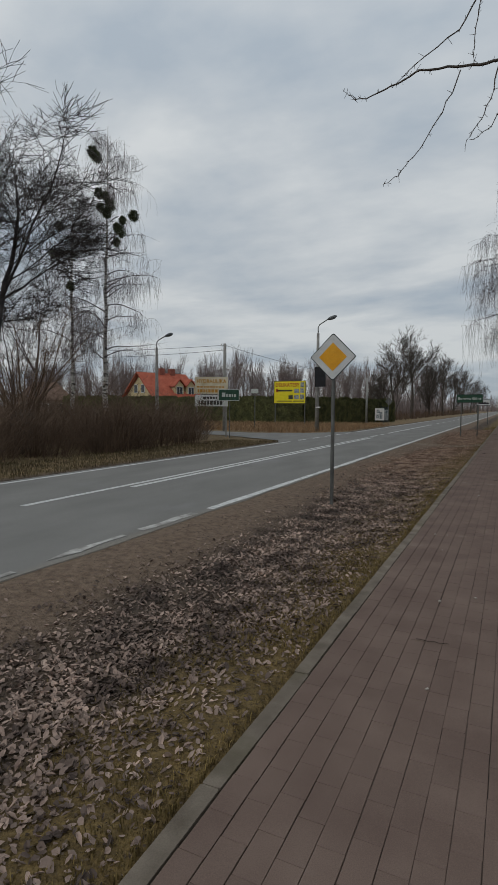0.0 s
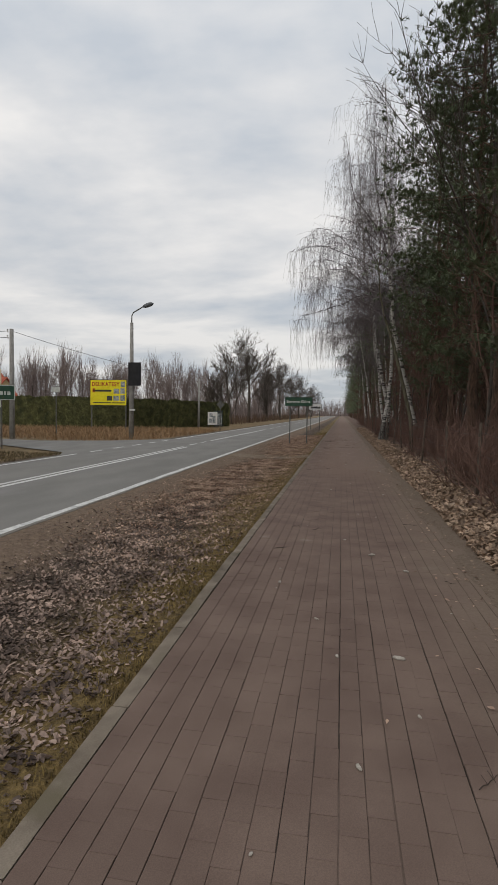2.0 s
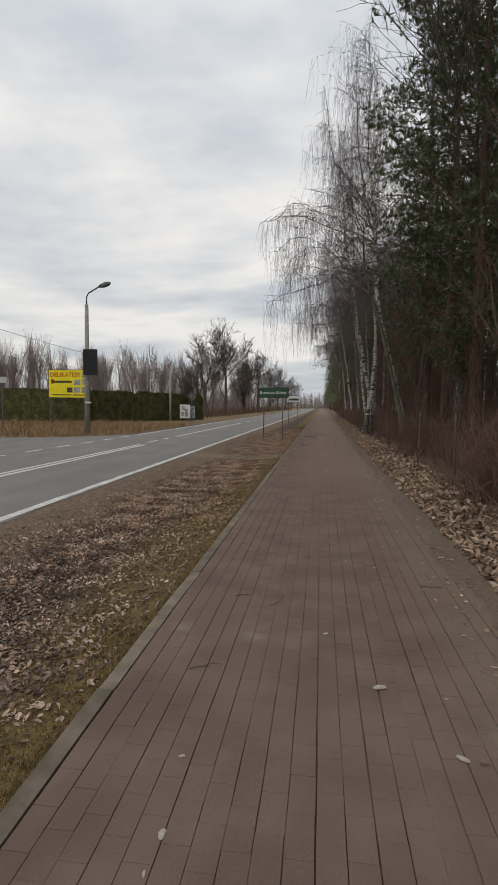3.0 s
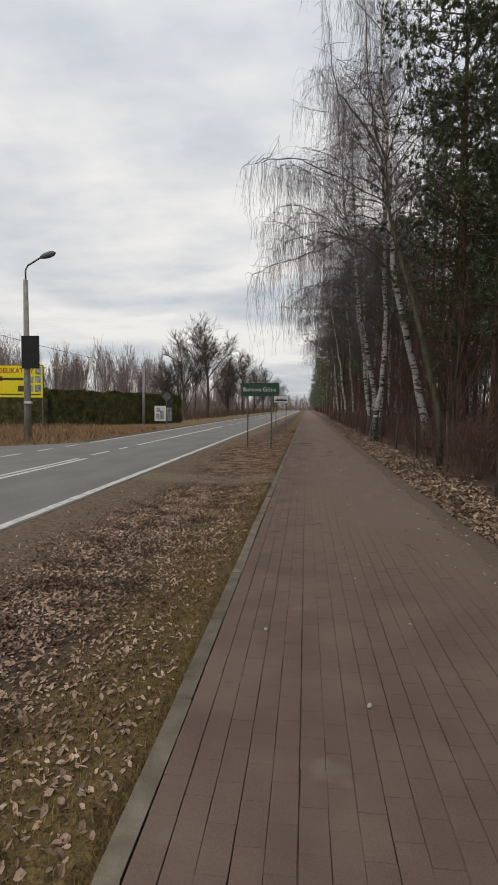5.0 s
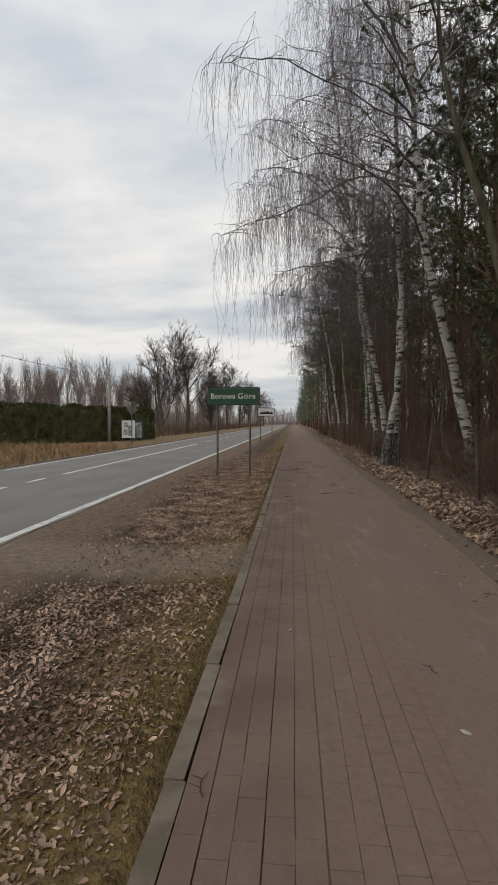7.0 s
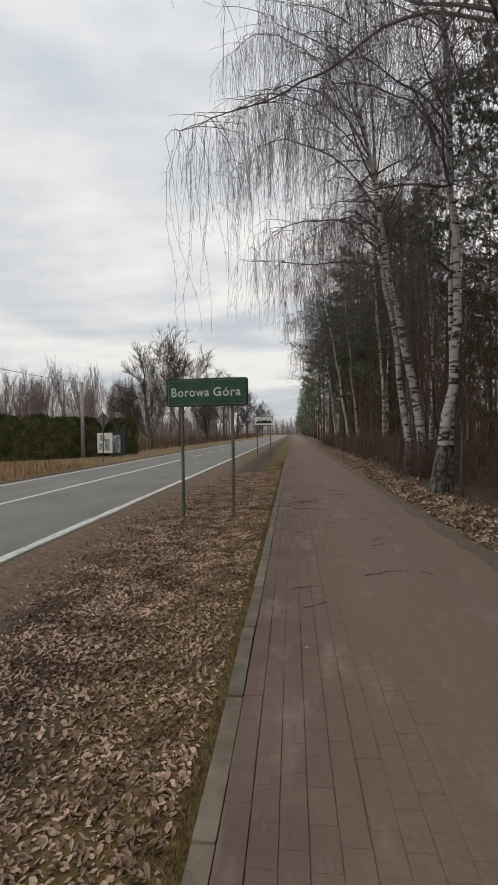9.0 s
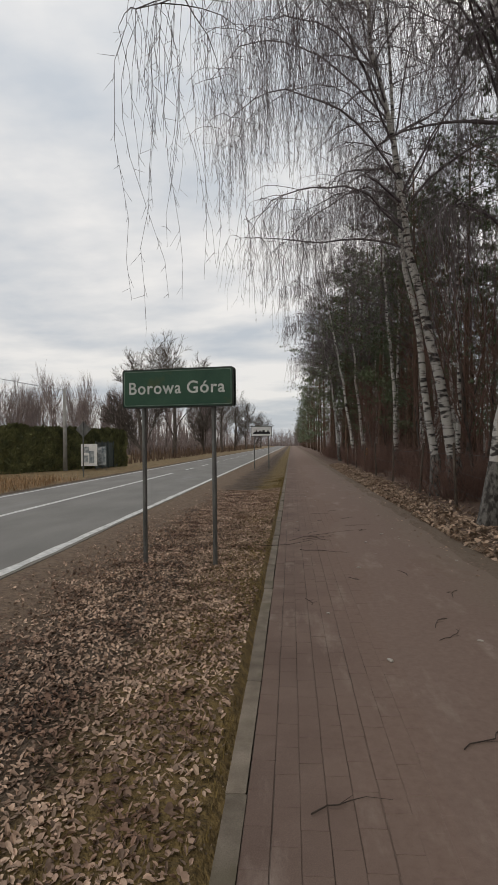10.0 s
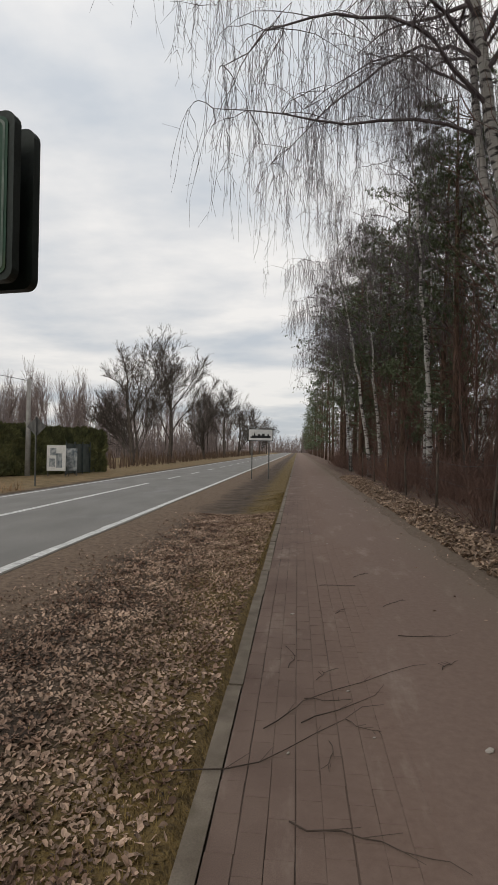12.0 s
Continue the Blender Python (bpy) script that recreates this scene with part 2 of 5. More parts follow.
M["white"] = material("sign_white", (0.52, 0.53, 0.53), (0.62, 0.63, 0.63), 7, 0.45, 0.05, 90, stain=(0.45, 0.45, 0.44), stain_scale=3)
M["amber"] = material("sign_amber", (0.72, 0.33, 0.012), (0.80, 0.39, 0.02), 6, 0.4, 0.05, 90)
M["green"] = material("sign_green", (0.016, 0.060, 0.036), (0.028, 0.080, 0.048), 4, 0.45, 0.05, 90, stain=(0.05, 0.075, 0.03), stain_scale=3.5, stain_at=0.62)
M["sign_edge"] = material("sign_edge_dark", (0.012, 0.02, 0.016), (0.03, 0.04, 0.034), 6, 0.5, 0.1, 90)
M["letter"] = material("sign_letter", (0.42, 0.45, 0.42), (0.58, 0.60, 0.57), 9, 0.5, 0, 60)
M["yellow"] = material("billboard_yellow", (0.80, 0.68, 0.015), (0.88, 0.76, 0.03), 5, 0.5, 0, 60)
M["red_print"] = material("red_print", (0.45, 0.10, 0.02), (0.55, 0.14, 0.03), 5, 0.6, 0, 60)
M["blue_print"] = material("grey_blue_print", (0.10, 0.13, 0.15), (0.42, 0.44, 0.44), 6, 0.6, 0, 60)
M["dark_print"] = material("dark_print", (0.03, 0.03, 0.03), (0.07, 0.07, 0.06), 6, 0.6, 0, 60)
M["cream"] = material("cream_board", (0.62, 0.54, 0.38), (0.72, 0.65, 0.48), 4, 0.7, 0.05, 60, stain=(0.48, 0.40, 0.26), stain_scale=2)
M["plaster"] = material("house_plaster", (0.52, 0.42, 0.24), (0.60, 0.50, 0.31), 2, 0.9, 0.2, 30)
M["roof"] = material("red_roof", (0.30, 0.070, 0.040), (0.40, 0.11, 0.065), 1.5, 0.85, 0.2, 30, per_piece=0.12)
M["brick_red"] = material("chimney_brick", (0.22, 0.07, 0.05), (0.30, 0.11, 0.08), 6, 0.9, 0.2, 40)
M["frame_white"] = material("window_frame", (0.62, 0.62, 0.60), (0.72, 0.72, 0.70), 6, 0.5, 0, 60)
M["fence_dark"] = material("gate_grey_green", (0.05, 0.065, 0.062), (0.08, 0.095, 0.09), 3, 0.6, 0.1, 60)
M["stone"] = material("pale_stone", (0.33, 0.30, 0.26), (0.50, 0.46, 0.41), 20, 0.9, 0.3, 90)
M["orange"] = material("orange_post", (0.48, 0.22, 0.03), (0.58, 0.30, 0.06), 8, 0.7, 0.1, 60)
M["wire"] = material("wire", (0.05, 0.05, 0.055), (0.08, 0.08, 0.085), 8, 0.6, 0, 60)
M["lamp_head"] = material("lamp_head", (0.10, 0.11, 0.12), (0.15, 0.16, 0.17), 8, 0.5, 0, 60)
M["glass"] = material("window_glass", (0.03, 0.04, 0.05), (0.05, 0.06, 0.07), 3, 0.08, 0, 60, spec=0.6)

# dust lies over the pavers, thickest away from the kerb and farther along
for key in ("paver", "paver_far", "sand_joint"):
    nt = M[key].node_tree
    if key == "sand_joint":
        # most joints are swept full of sand, some lie open in long runs
        blend(M[key], patch_mask(nt, (5.0, 0.28, 1), 1.6, 0.43, 0.55), speckle(nt, (0.125, 0.090, 0.075), (0.165, 0.122, 0.101), 40), 0.95)
    f = product(nt, position_mask(nt, 0, -0.25, 0.45, 0.35, 0.9), position_mask(nt, 1, 13.0, 19.0, 2.0, 0.35))
    blend(M[key], f, speckle(nt, (0.164, 0.114, 0.092), (0.200, 0.142, 0.117), 22), 0.97)
    pale = product(nt, patch_mask(nt, (1.8, 0.5, 1), 1.7, 0.55, 0.69), position_mask(nt, 1, 16.0, 24.0, 2.0, 0.4))
    blend(M[key], pale, speckle(nt, (0.205, 0.155, 0.130), (0.30, 0.24, 0.205), 18), 0.75)
    f = product(nt, position_mask(nt, 0, 1.1, 1.9, 0.4, 1.6), position_mask(nt, 1, -40, -30, 0.5, 1))
    blend(M[key], f, speckle(nt, (0.150, 0.114, 0.089), (0.210, 0.163, 0.127), 40), 0.75)
nt = M["asphalt"].node_tree
blend(M["asphalt"], position_mask(nt, 0, -3.5, -3.2, 0.12, 2.2), speckle(nt, (0.17, 0.15, 0.125), (0.25, 0.225, 0.19), 30), 0.8)

GROUND = material("ground_soil", (0.050, 0.036, 0.026), (0.118, 0.085, 0.061), 3, 0.95, 1.0, 45, bump_size=0.03)
nt = GROUND.node_tree
# forest floor, sandy strip by the carriageway, mossy grass by the kerb, dry meadow on the far side
blend(GROUND, position_mask(nt, 0, 1.45, 1.5, 0.02, 2.5), speckle(nt, (0.125, 0.092, 0.069), (0.195, 0.148, 0.112), 30))
blend(GROUND, position_mask(nt, 0, 2.05, 2.45, 0.2, 2.5), speckle(nt, (0.070, 0.043, 0.032), (0.165, 0.108, 0.080), 26))
far_meadow = speckle(nt, (0.105, 0.078, 0.036), (0.24, 0.165, 0.090), 2.2)
blend(GROUND, inverted(nt, position_mask(nt, 0, -9.2, -8.6, 0.3, 1.2)), far_meadow)
strip = product(nt, position_mask(nt, 0, -3.9, -3.6, 0.1, 1.5), inverted(nt, position_mask(nt, 0, -2.55, -1.95, 0.35, 1.1)))
blend(GROUND, strip, speckle(nt, (0.105, 0.072, 0.050), (0.225, 0.163, 0.117), 14))
moss = product(nt, position_mask(nt, 0, -1.5, -0.9, 0.35, 1.6), inverted(nt, position_mask(nt, 0, 0.5, 0.6, 0.0, 1)))
blend(GROUND, moss, speckle(nt, (0.073, 0.049, 0.018), (0.215, 0.148, 0.056), 16), 0.88)
# trodden sandy crossing over the verge
cross = product(nt, position_mask(nt, 1, 21.7, 22.2, 0.3, 1.4), inverted(nt, position_mask(nt, 1, 22.9, 23.6, 0.4, 1.4)))
cross = product(nt, cross, product(nt, position_mask(nt, 0, -3.4, -3.2, 0.05, 1), inverted(nt, position_mask(nt, 0, 0.5, 0.6, 0.0, 1))))
blend(GROUND, cross, speckle(nt, (0.15, 0.112, 0.078), (0.26, 0.205, 0.15), 12), 0.9)

# ---- mesh helpers ----


class Build:
    """Collects vertices and faces for one mesh."""

    def __init__(self):
        self.v, self.f = [], []

    def add(self, verts, faces):
        o = len(self.v)
        self.v.extend(verts)
        self.f.extend([tuple(i + o for i in f) for f in faces])

    def tube(self, pts, radii, sides=5, cap=True):
        o = len(self.v)
        n = len(pts)
        for i in range(n):
            a, b = pts[max(i - 1, 0)], pts[min(i + 1, n - 1)]
            d = (b[0] - a[0], b[1] - a[1], b[2] - a[2])
            if abs(d[0]) + abs(d[1]) < 0.35 * abs(d[2]):
                ux, uy, uz = 1.0, 0.0, -d[0] / (d[2] or 1e-6)
            else:
                ux, uy, uz = d[1], -d[0], 0.0
            l = math.sqrt(ux * ux + uy * uy + uz * uz) or 1
            ux, uy, uz = ux / l, uy / l, uz / l
            wx, wy, wz = d[1] * uz - d[2] * uy, d[2] * ux - d[0] * uz, d[0] * uy - d[1] * ux
            l = math.sqrt(wx * wx + wy * wy + wz * wz) or 1
            wx, wy, wz = wx / l, wy / l, wz / l
            r = radii[i]
            p = pts[i]
            for k in range(sides):
                c, s = math.cos(6.2832 * k / sides) * r, math.sin(6.2832 * k / sides) * r
                self.v.append((p[0] + ux * c + wx * s, p[1] + uy * c + wy * s, p[2] + uz * c + wz * s))
        for i in range(n - 1):
            for k in range(sides):
                a, b = o + i * sides + k, o + i * sides + (k + 1) % sides
                self.f.append((a, b, b + sides, a + sides))
        if cap:
            self.f.append(tuple(o + k for k in reversed(range(sides))))
            self.f.append(tuple(o + (n - 1) * sides + k for k in range(sides)))

    def box(self, x0, x1, y0, y1, z0, z1, bevel=0.0):
        b = bevel
        if b:
            ring = [(x0 + b, y0), (x1 - b, y0), (x1, y0 + b), (x1, y1 - b), (x1 - b, y1), (x0 + b, y1), (x0, y1 - b), (x0, y0 + b)]
        else:
            ring = [(x0, y0), (x1, y0), (x1, y1), (x0, y1)]
        n = len(ring)
        v = [(x, y, z0) for x, y in ring] + [(x, y, z1) for x, y in ring]
        f = [tuple(reversed(range(n))), tuple(range(n, 2 * n))] + [(i, (i + 1) % n, n + (i + 1) % n, n + i) for i in range(n)]
        self.add(v, f)

    def plate(self, outline, y0, y1):
        """An outline in x, z, made solid from y0 to y1."""
        n = len(outline)
        v = [(x, y0, z) for x, z in outline] + [(x, y1, z) for x, z in outline]
        f = [tuple(range(n)), tuple(reversed(range(n, 2 * n)))] + [((i + 1) % n, i, n + i, n + (i + 1) % n) for i in range(n)]
        self.add(v, f)

    def mesh(self, name, mat, smooth=False):
        me = bpy.data.meshes.new(name)
        me.from_pydata(self.v, [], self.f)
        me.materials.append(mat)
        if smooth:
            me.polygons.foreach_set("use_smooth", [True] * len(me.polygons))
        me.update()
        return me


def part(name, build, mat, parent=None, label="", smooth=False):
    ob = new(name, build.mesh(name, mat, smooth) if isinstance(build, Build) else build)
    ob.parent = parent
    if label:
        ob["label"] = label
    return ob


def empty(name, at, label, category, group=""):
    ob = new(name)
    ob.empty_display_size = 0.1
    ob.location = at
    return tagged(ob, label, category, group)


def rounded(x0, x1, z0, z1, r, n=4):
    pts = []
    for cx, cz, a0 in ((x1 - r, z0 + r, -90), (x1 - r, z1 - r, 0), (x0 + r, z1 - r, 90), (x0 + r, z0 + r, 180)):
        for i in range(n + 1):
            a = radians(a0 + 90 * i / n)
            pts.append((cx + r * math.cos(a), cz + r * math.sin(a)))
    return pts


def rod(x, y, z0, z1, r, sides=10, r1=None):
    b = Build()
    b.tube([(x, y, z0), (x, y, z1)], [r, r if r1 is None else r1], sides)
    return b


def lettering(text, size, mat, parent, at, thick=0.003, name="lettering", bold=0.0, width=0.0):
    cu = bpy.data.curves.new(name, "FONT")
    cu.body, cu.size, cu.extrude, cu.offset = text, size, thick, bold
    cu.align_x, cu.align_y = "CENTER", "CENTER"
    cu.space_character = 1.12 if width else 1.0
    tmp = bpy.data.objects.new("tmp_text", cu)
    scene.collection.objects.link(tmp)
    me = bpy.data.meshes.new_from_object(tmp.evaluated_get(bpy.context.evaluated_depsgraph_get()))
    bpy.data.objects.remove(tmp)
    me.materials.clear()
    me.materials.append(mat)
    if width:
        span = [v.co.x for v in me.vertices]
        me.transform(Matrix.Diagonal((width / (max(span) - min(span)), 1, 1, 1)))
    me.transform(pose(*at, 90, 0, 0))
    return part(name, me, mat, parent)


rng = random.Random(7)
U = rng.uniform

# ---- ground, carriageway, footway ----


def smooth(a, b, x):
    t = min(1, max(0, (x - a) / (b - a)))
    return t * t * (3 - 2 * t)


def ground_z(x, y):
    n = noise.noise((x * 1.3, y * 1.3, 0.3)) * 0.5 + noise.noise((x * 5, y * 5, 4)) * 0.25
    if -8.3 < x < -3.32:
        return -0.14
    if x <= -8.3:
        s = min(1, (-8.3 - x) / 6)
        # the side road runs over level ground
        return -0.065 + 0.05 * n * s - 0.12 * smooth(10, 30, -8.3 - x) * 0.5
    if x < -0.40:
        edge = smooth(-0.40, -0.55, x)
        dip = smooth(-0.5, -1.2, x) * smooth(-3.2, -2.2, x)
        return -0.015 - 0.02 * edge - 0.06 * dip + 0.03 * n * edge * smooth(-3.15, -2.9, x) - 0.02 * smooth(-2.9, -3.2, x)
    if x < 1.55:
        return -0.12
    if x < 1.7:
        return -0.12 + 0.09 * (x - 1.55) / 0.15 + 0.02 * n
    rise = smooth(1.66, 1.9 + 0.25 * noise.noise((2.0, y * 0.8, 7)), x) * 0.046 + smooth(2.1, 2.45, x) * 0.10 + smooth(4, 12, x) * 0.25
    return -0.030 + rise + 0.038 * n * smooth(1.6, 2.1, x) + 0.02 * n


def steps(*spans):
    out = []
    for a, b, d in spans:
        n = max(1, round((b - a) / d))
        out += [a + (b - a) * i / n for i in range(n)]
    return out + [spans[-1][1]]


xs = steps((-2000, -200, 450), (-200, -40, 20), (-40, -12, 2), (-12, -8.3, 0.4), (-8.3, -8.2, 0.1), (-8.2, -3.4, 2.4), (-3.4, -3.3, 0.1), (-3.3, -0.4, 0.09), (-0.4, -0.36, 0.04),
           (-0.36, 1.55, 0.6), (1.55, 3.4, 0.09), (3.4, 12, 0.6), (12, 40, 4), (40, 200, 20), (200, 2000, 450))
ys = steps((-2000, -200, 450), (-200, -20, 20), (-20, -2, 1.5), (-2, 46, 0.15), (46, 80, 0.8), (80, 200, 6), (200, 2500, 300))
g = Build()
g.v = [(x, y, ground_z(x, y)) for y in ys for x in xs]
W = len(xs)
g.f = [(j * W + i, j * W + i + 1, (j + 1) * W + i + 1, (j + 1) * W + i) for j in range(len(ys) - 1) for i in range(W - 1)]
tagged(part("ground", g, GROUND, smooth=True), "uneven roadside soil with moss, leaf litter and dry meadow", "ground", kind="structure")

# carriageway with a frayed edge on the footway side
r = Build()
rys = steps((-80, -4, 4), (-4, 30, 0.25), (30, 80, 2), (80, 700, 20))
for y in rys:
    fray = 0.09 * noise.noise((3.1, y * 0.9, 0)) + 0.05 * noise.noise((3.1, y * 3.3, 2)) - 0.10 * smooth(7, 2, y) * (0.5 + noise.noise((9, y * 0.5, 1)))
    for x, z in ((-8.42, -0.16), (-8.42, -0.045), (-5.75, -0.015), (-3.25 + fray * 0.5, -0.045), (-3.21 + fray * 0.5, -0.16)):
        r.v.append((x, y, z))
for j in range(len(rys) - 1):
    for i in range(4):
        a = j * 5 + i
        r.f.append((a, a + 1, a + 6, a + 5))
road = tagged(part("road", r, M["asphalt"]), "grey two-lane asphalt road with a frayed edge", "road", kind="structure")

side = Build()
near = [(-8.2, 19.6), (-8.9, 21.2), (-10.6, 22.3), (-13.2, 24.0), (-20, 25.6), (-34, 29.5), (-70, 39)]
far = [(-8.2, 33.0), (-8.9, 31.0), (-10.4, 28.9), (-13.4, 27.4), (-20, 29.2), (-34, 33.2), (-70, 43)]
for a, b in zip(near, far):
    for k in range(5):
        t = k / 4
        side.v.append((a[0] + (b[0] - a[0]) * t, a[1] + (b[1] - a[1]) * t, -0.052 if a[0] > -8.6 else -0.03))
for i in range(len(near) - 1):
    for k in range(4):
        p = i * 5 + k
        side.f.append((p, p + 1, p + 6, p + 5))
tagged(part("side_road", side, M["asphalt"]), "grey asphalt side road joining the main road", "road", kind="structure")


def crown(x):
    return -0.045 + 0.030 * (1 - abs(x + 5.75) / 2.67)


def stripe(x, y0, y1, w=0.12, name="road_marking", ragged=0.0):
    b = Build()
    yy = steps((y0, y1, 0.35 if ragged else 6))
    for y in yy:
        e0, e1 = (ragged * noise.noise((x, y * 2.3, k)) for k in (1, 5))
        for xx in (x - w / 2 + e0, x + w / 2 + e1):
            b.v.append((xx, y, crown(xx) + 0.004))
    for j in range(len(yy) - 1):
        b.f.append((j * 2, j * 2 + 1, j * 2 + 3, j * 2 + 2))
    return part(name, b, M["line_worn" if ragged > 0.05 else "line"], road, "worn white road marking")


stripe(-3.36, 5.2, 40, 0.13, ragged=0.03)
stripe(-3.36, 40, 500, 0.13)
for y0, y1, w in ((-6, -2.4, 0.13), (-1.6, 0.2, 0.13), (1.0, 1.7, 0.1), (2.1, 3.3, 0.11), (3.6, 4.8, 0.12)):
    stripe(-3.40, y0, y1, w, ragged=0.09)
stripe(-8.15, -60, 20.8)
for k in range(5):
    stripe(-8.15, 21.8 + 2 * k, 22.8 + 2 * k)
stripe(-8.15, 32.0, 500)
stripe(-5.83, -40, 2.6)
stripe(-5.83, 4.0, 25.5)
stripe(-5.62, 6.3, 25.5)
for y0, y1, w in ((26.6, 27.9, 0.12), (28.8, 29.7, 0.12), (30.8, 36.0, 0.13), (36.0, 51.0, 0.16)):
    stripe(-5.90, y0, y1, w)
for k in range(30):
    stripe(-5.90, 54.3 + 5.6 * k, 56.9 + 5.6 * k)

# footway: bed, kerb stones, pavers
PATH_X0, PITCH_X, PITCH_Y, COLS = -0.35, 0.1015, 0.2025, 23
bed = Build()
bx, by = steps((PATH_X0, PATH_X0 + COLS * PITCH_X, 0.2)), steps((-6, 60, 0.5))
bed.v = [(x, y, -0.0060 + 0.0085 * smooth(0.15, 0.75, x + 0.25 * noise.noise((x, y * 0.6, 5))) * smooth(15, 20, y + 2 * noise.noise((x, y * 0.3, 1)))) for y in by for x in bx]
bed.f = [(j * len(bx) + i, j * len(bx) + i + 1, (j + 1) * len(bx) + i + 1, (j + 1) * len(bx) + i) for j in range(len(by) - 1) for i in range(len(bx) - 1)]
footway = tagged(part("footway", bed, M["sand_joint"]), "paved footway of red-brown concrete blocks under dust", "pavement", kind="structure")
flat = Build()
flat.box(PATH_X0, PATH_X0 + COLS * PITCH_X, 46, 600, -0.12, -0.001)
part("worn_paving", flat, M["paver_far"], footway, "dust-covered paving far along the footway")


def paver_mesh():
    b = Build()
    hx, hy, c = 0.0491, 0.10075, 0.0012
    ring = lambda dx, dy, z: [(-dx, -dy, z), (dx, -dy, z), (dx, dy, z), (-dx, dy, z)]
    b.v = ring(hx, hy, -0.05) + ring(hx, hy, -c) + ring(hx - c, hy - c, 0)
    b.f = [(8, 9, 10, 11)] + [(i + k * 4, (i + 1) % 4 + k * 4, (i + 1) % 4 + 4 + k * 4, i + 4 + k * 4) for k in range(2) for i in range(4)]
    return b


kerb_build = Build()
kerb_build.box(-0.04, 0.04, -0.497, 0.497, -0.2, 0.0, 0.006)
kerb_mesh = kerb_build.mesh("kerb_stone", M["kerb"])
for k in range(64):
    y = -5.5 + k
    ob = part("kerb_stone", kerb_mesh, None, footway)
    ob.matrix_basis = pose(-0.395 + U(-0.003, 0.003), y, 0.003 + U(-0.005, 0.005), U(-0.4, 0.4), U(-2, 2), U(-0.5, 0.5))
long_kerb = Build()
long_kerb.box(-0.435, -0.355, 58.5, 600, -0.2, 0.008)
part("distant_kerb", long_kerb, M["kerb"], footway)
one = paver_mesh()
paver = one.mesh("paver", M["paver"])
rest = Build()
count = 0
PAVER_SPOTS = []
for c in range(COLS):
    x = PATH_X0 + (c + 0.5) * PITCH_X
    off, wob = (c % 2) * PITCH_Y / 2 + U(-0.02, 0.02), U(-0.0022, 0.0022)
    for k in range(-18, 228):
        y = k * PITCH_Y + off
        sink = 0.012 * noise.noise((x * 1.1, y * 0.5, 8)) 
        m = pose(x + wob + U(-0.0014, 0.0014), y, min(0.003, sink * 0.4 + U(-0.0006, 0.0006)), U(-0.12, 0.12), U(-0.25, 0.25), U(-0.45, 0.45))
        if 4.6 < y < 7.25:
            PAVER_SPOTS.append(m)
        else:
            rest.add([tuple(m @ Vector(v)) for v in one.v], one.f)
tagged(part("paver_field", rest, M["paver_far"], footway, "worn red-brown paving blocks"), kind="stuff")

# ---- trees ----


def wander(p, d, length, n, bend=0.12, lift=0.0, rnd=None):
    """Points along a crooked limb."""
    q = rnd or rng
    pts = [tuple(p)]
    x, y, z = p
    dx, dy, dz = d
    s = length / n
    for _ in range(n):
        dx += q.gauss(0, bend)
        dy += q.gauss(0, bend)
        dz += q.gauss(0, bend) + lift
        l = math.sqrt(dx * dx + dy * dy + dz * dz) or 1
        dx, dy, dz = dx / l, dy / l, dz / l
        x, y, z = x + dx * s, y + dy * s, z + dz * s
        pts.append((x, y, z))
    return pts


def taper(r0, r1, n):
    return [r0 + (r1 - r0) * i / n for i in range(n + 1)]


def weep(twigs, start, length, drift, r, q):
    """A hanging birch twig with short side shoots."""
    pts = [start]
    x, y, z = start
    dx, dy, dz = drift
    n = 4 if length < 1.9 else 8
    for i in range(n):
        dx, dy = dx * 0.6 + q.gauss(0, 0.10 if n == 4 else 0.13), dy * 0.6 + q.gauss(0, 0.10 if n == 4 else 0.13)
        dz = dz * 0.4 - 0.8
        l = math.sqrt(dx * dx + dy * dy + dz * dz) or 1
        x, y, z = x + dx / l * length / n, y + dy / l * length / n, z + dz / l * length / n
        pts.append((x, y, z))
    twigs.tube(pts, taper(r, r * 0.5, n), 3, False)
    for i in range(1, n):
        for _ in range(1 if n == 4 else 3):
            if q.random() < 0.75:
                p = pts[i]
                u = q.random()
                p = tuple(a + (c - a) * u for a, c in zip(p, pts[i + 1]))
                k = 0.09 if n == 4 else 0.05
                e = (p[0] + q.gauss(0, k), p[1] + q.gauss(0, k), p[2] - q.uniform(0.04, 0.3 if n == 4 else 0.16))
                twigs.tube([p, e], [r * 0.7, r * 0.4], 3, False)


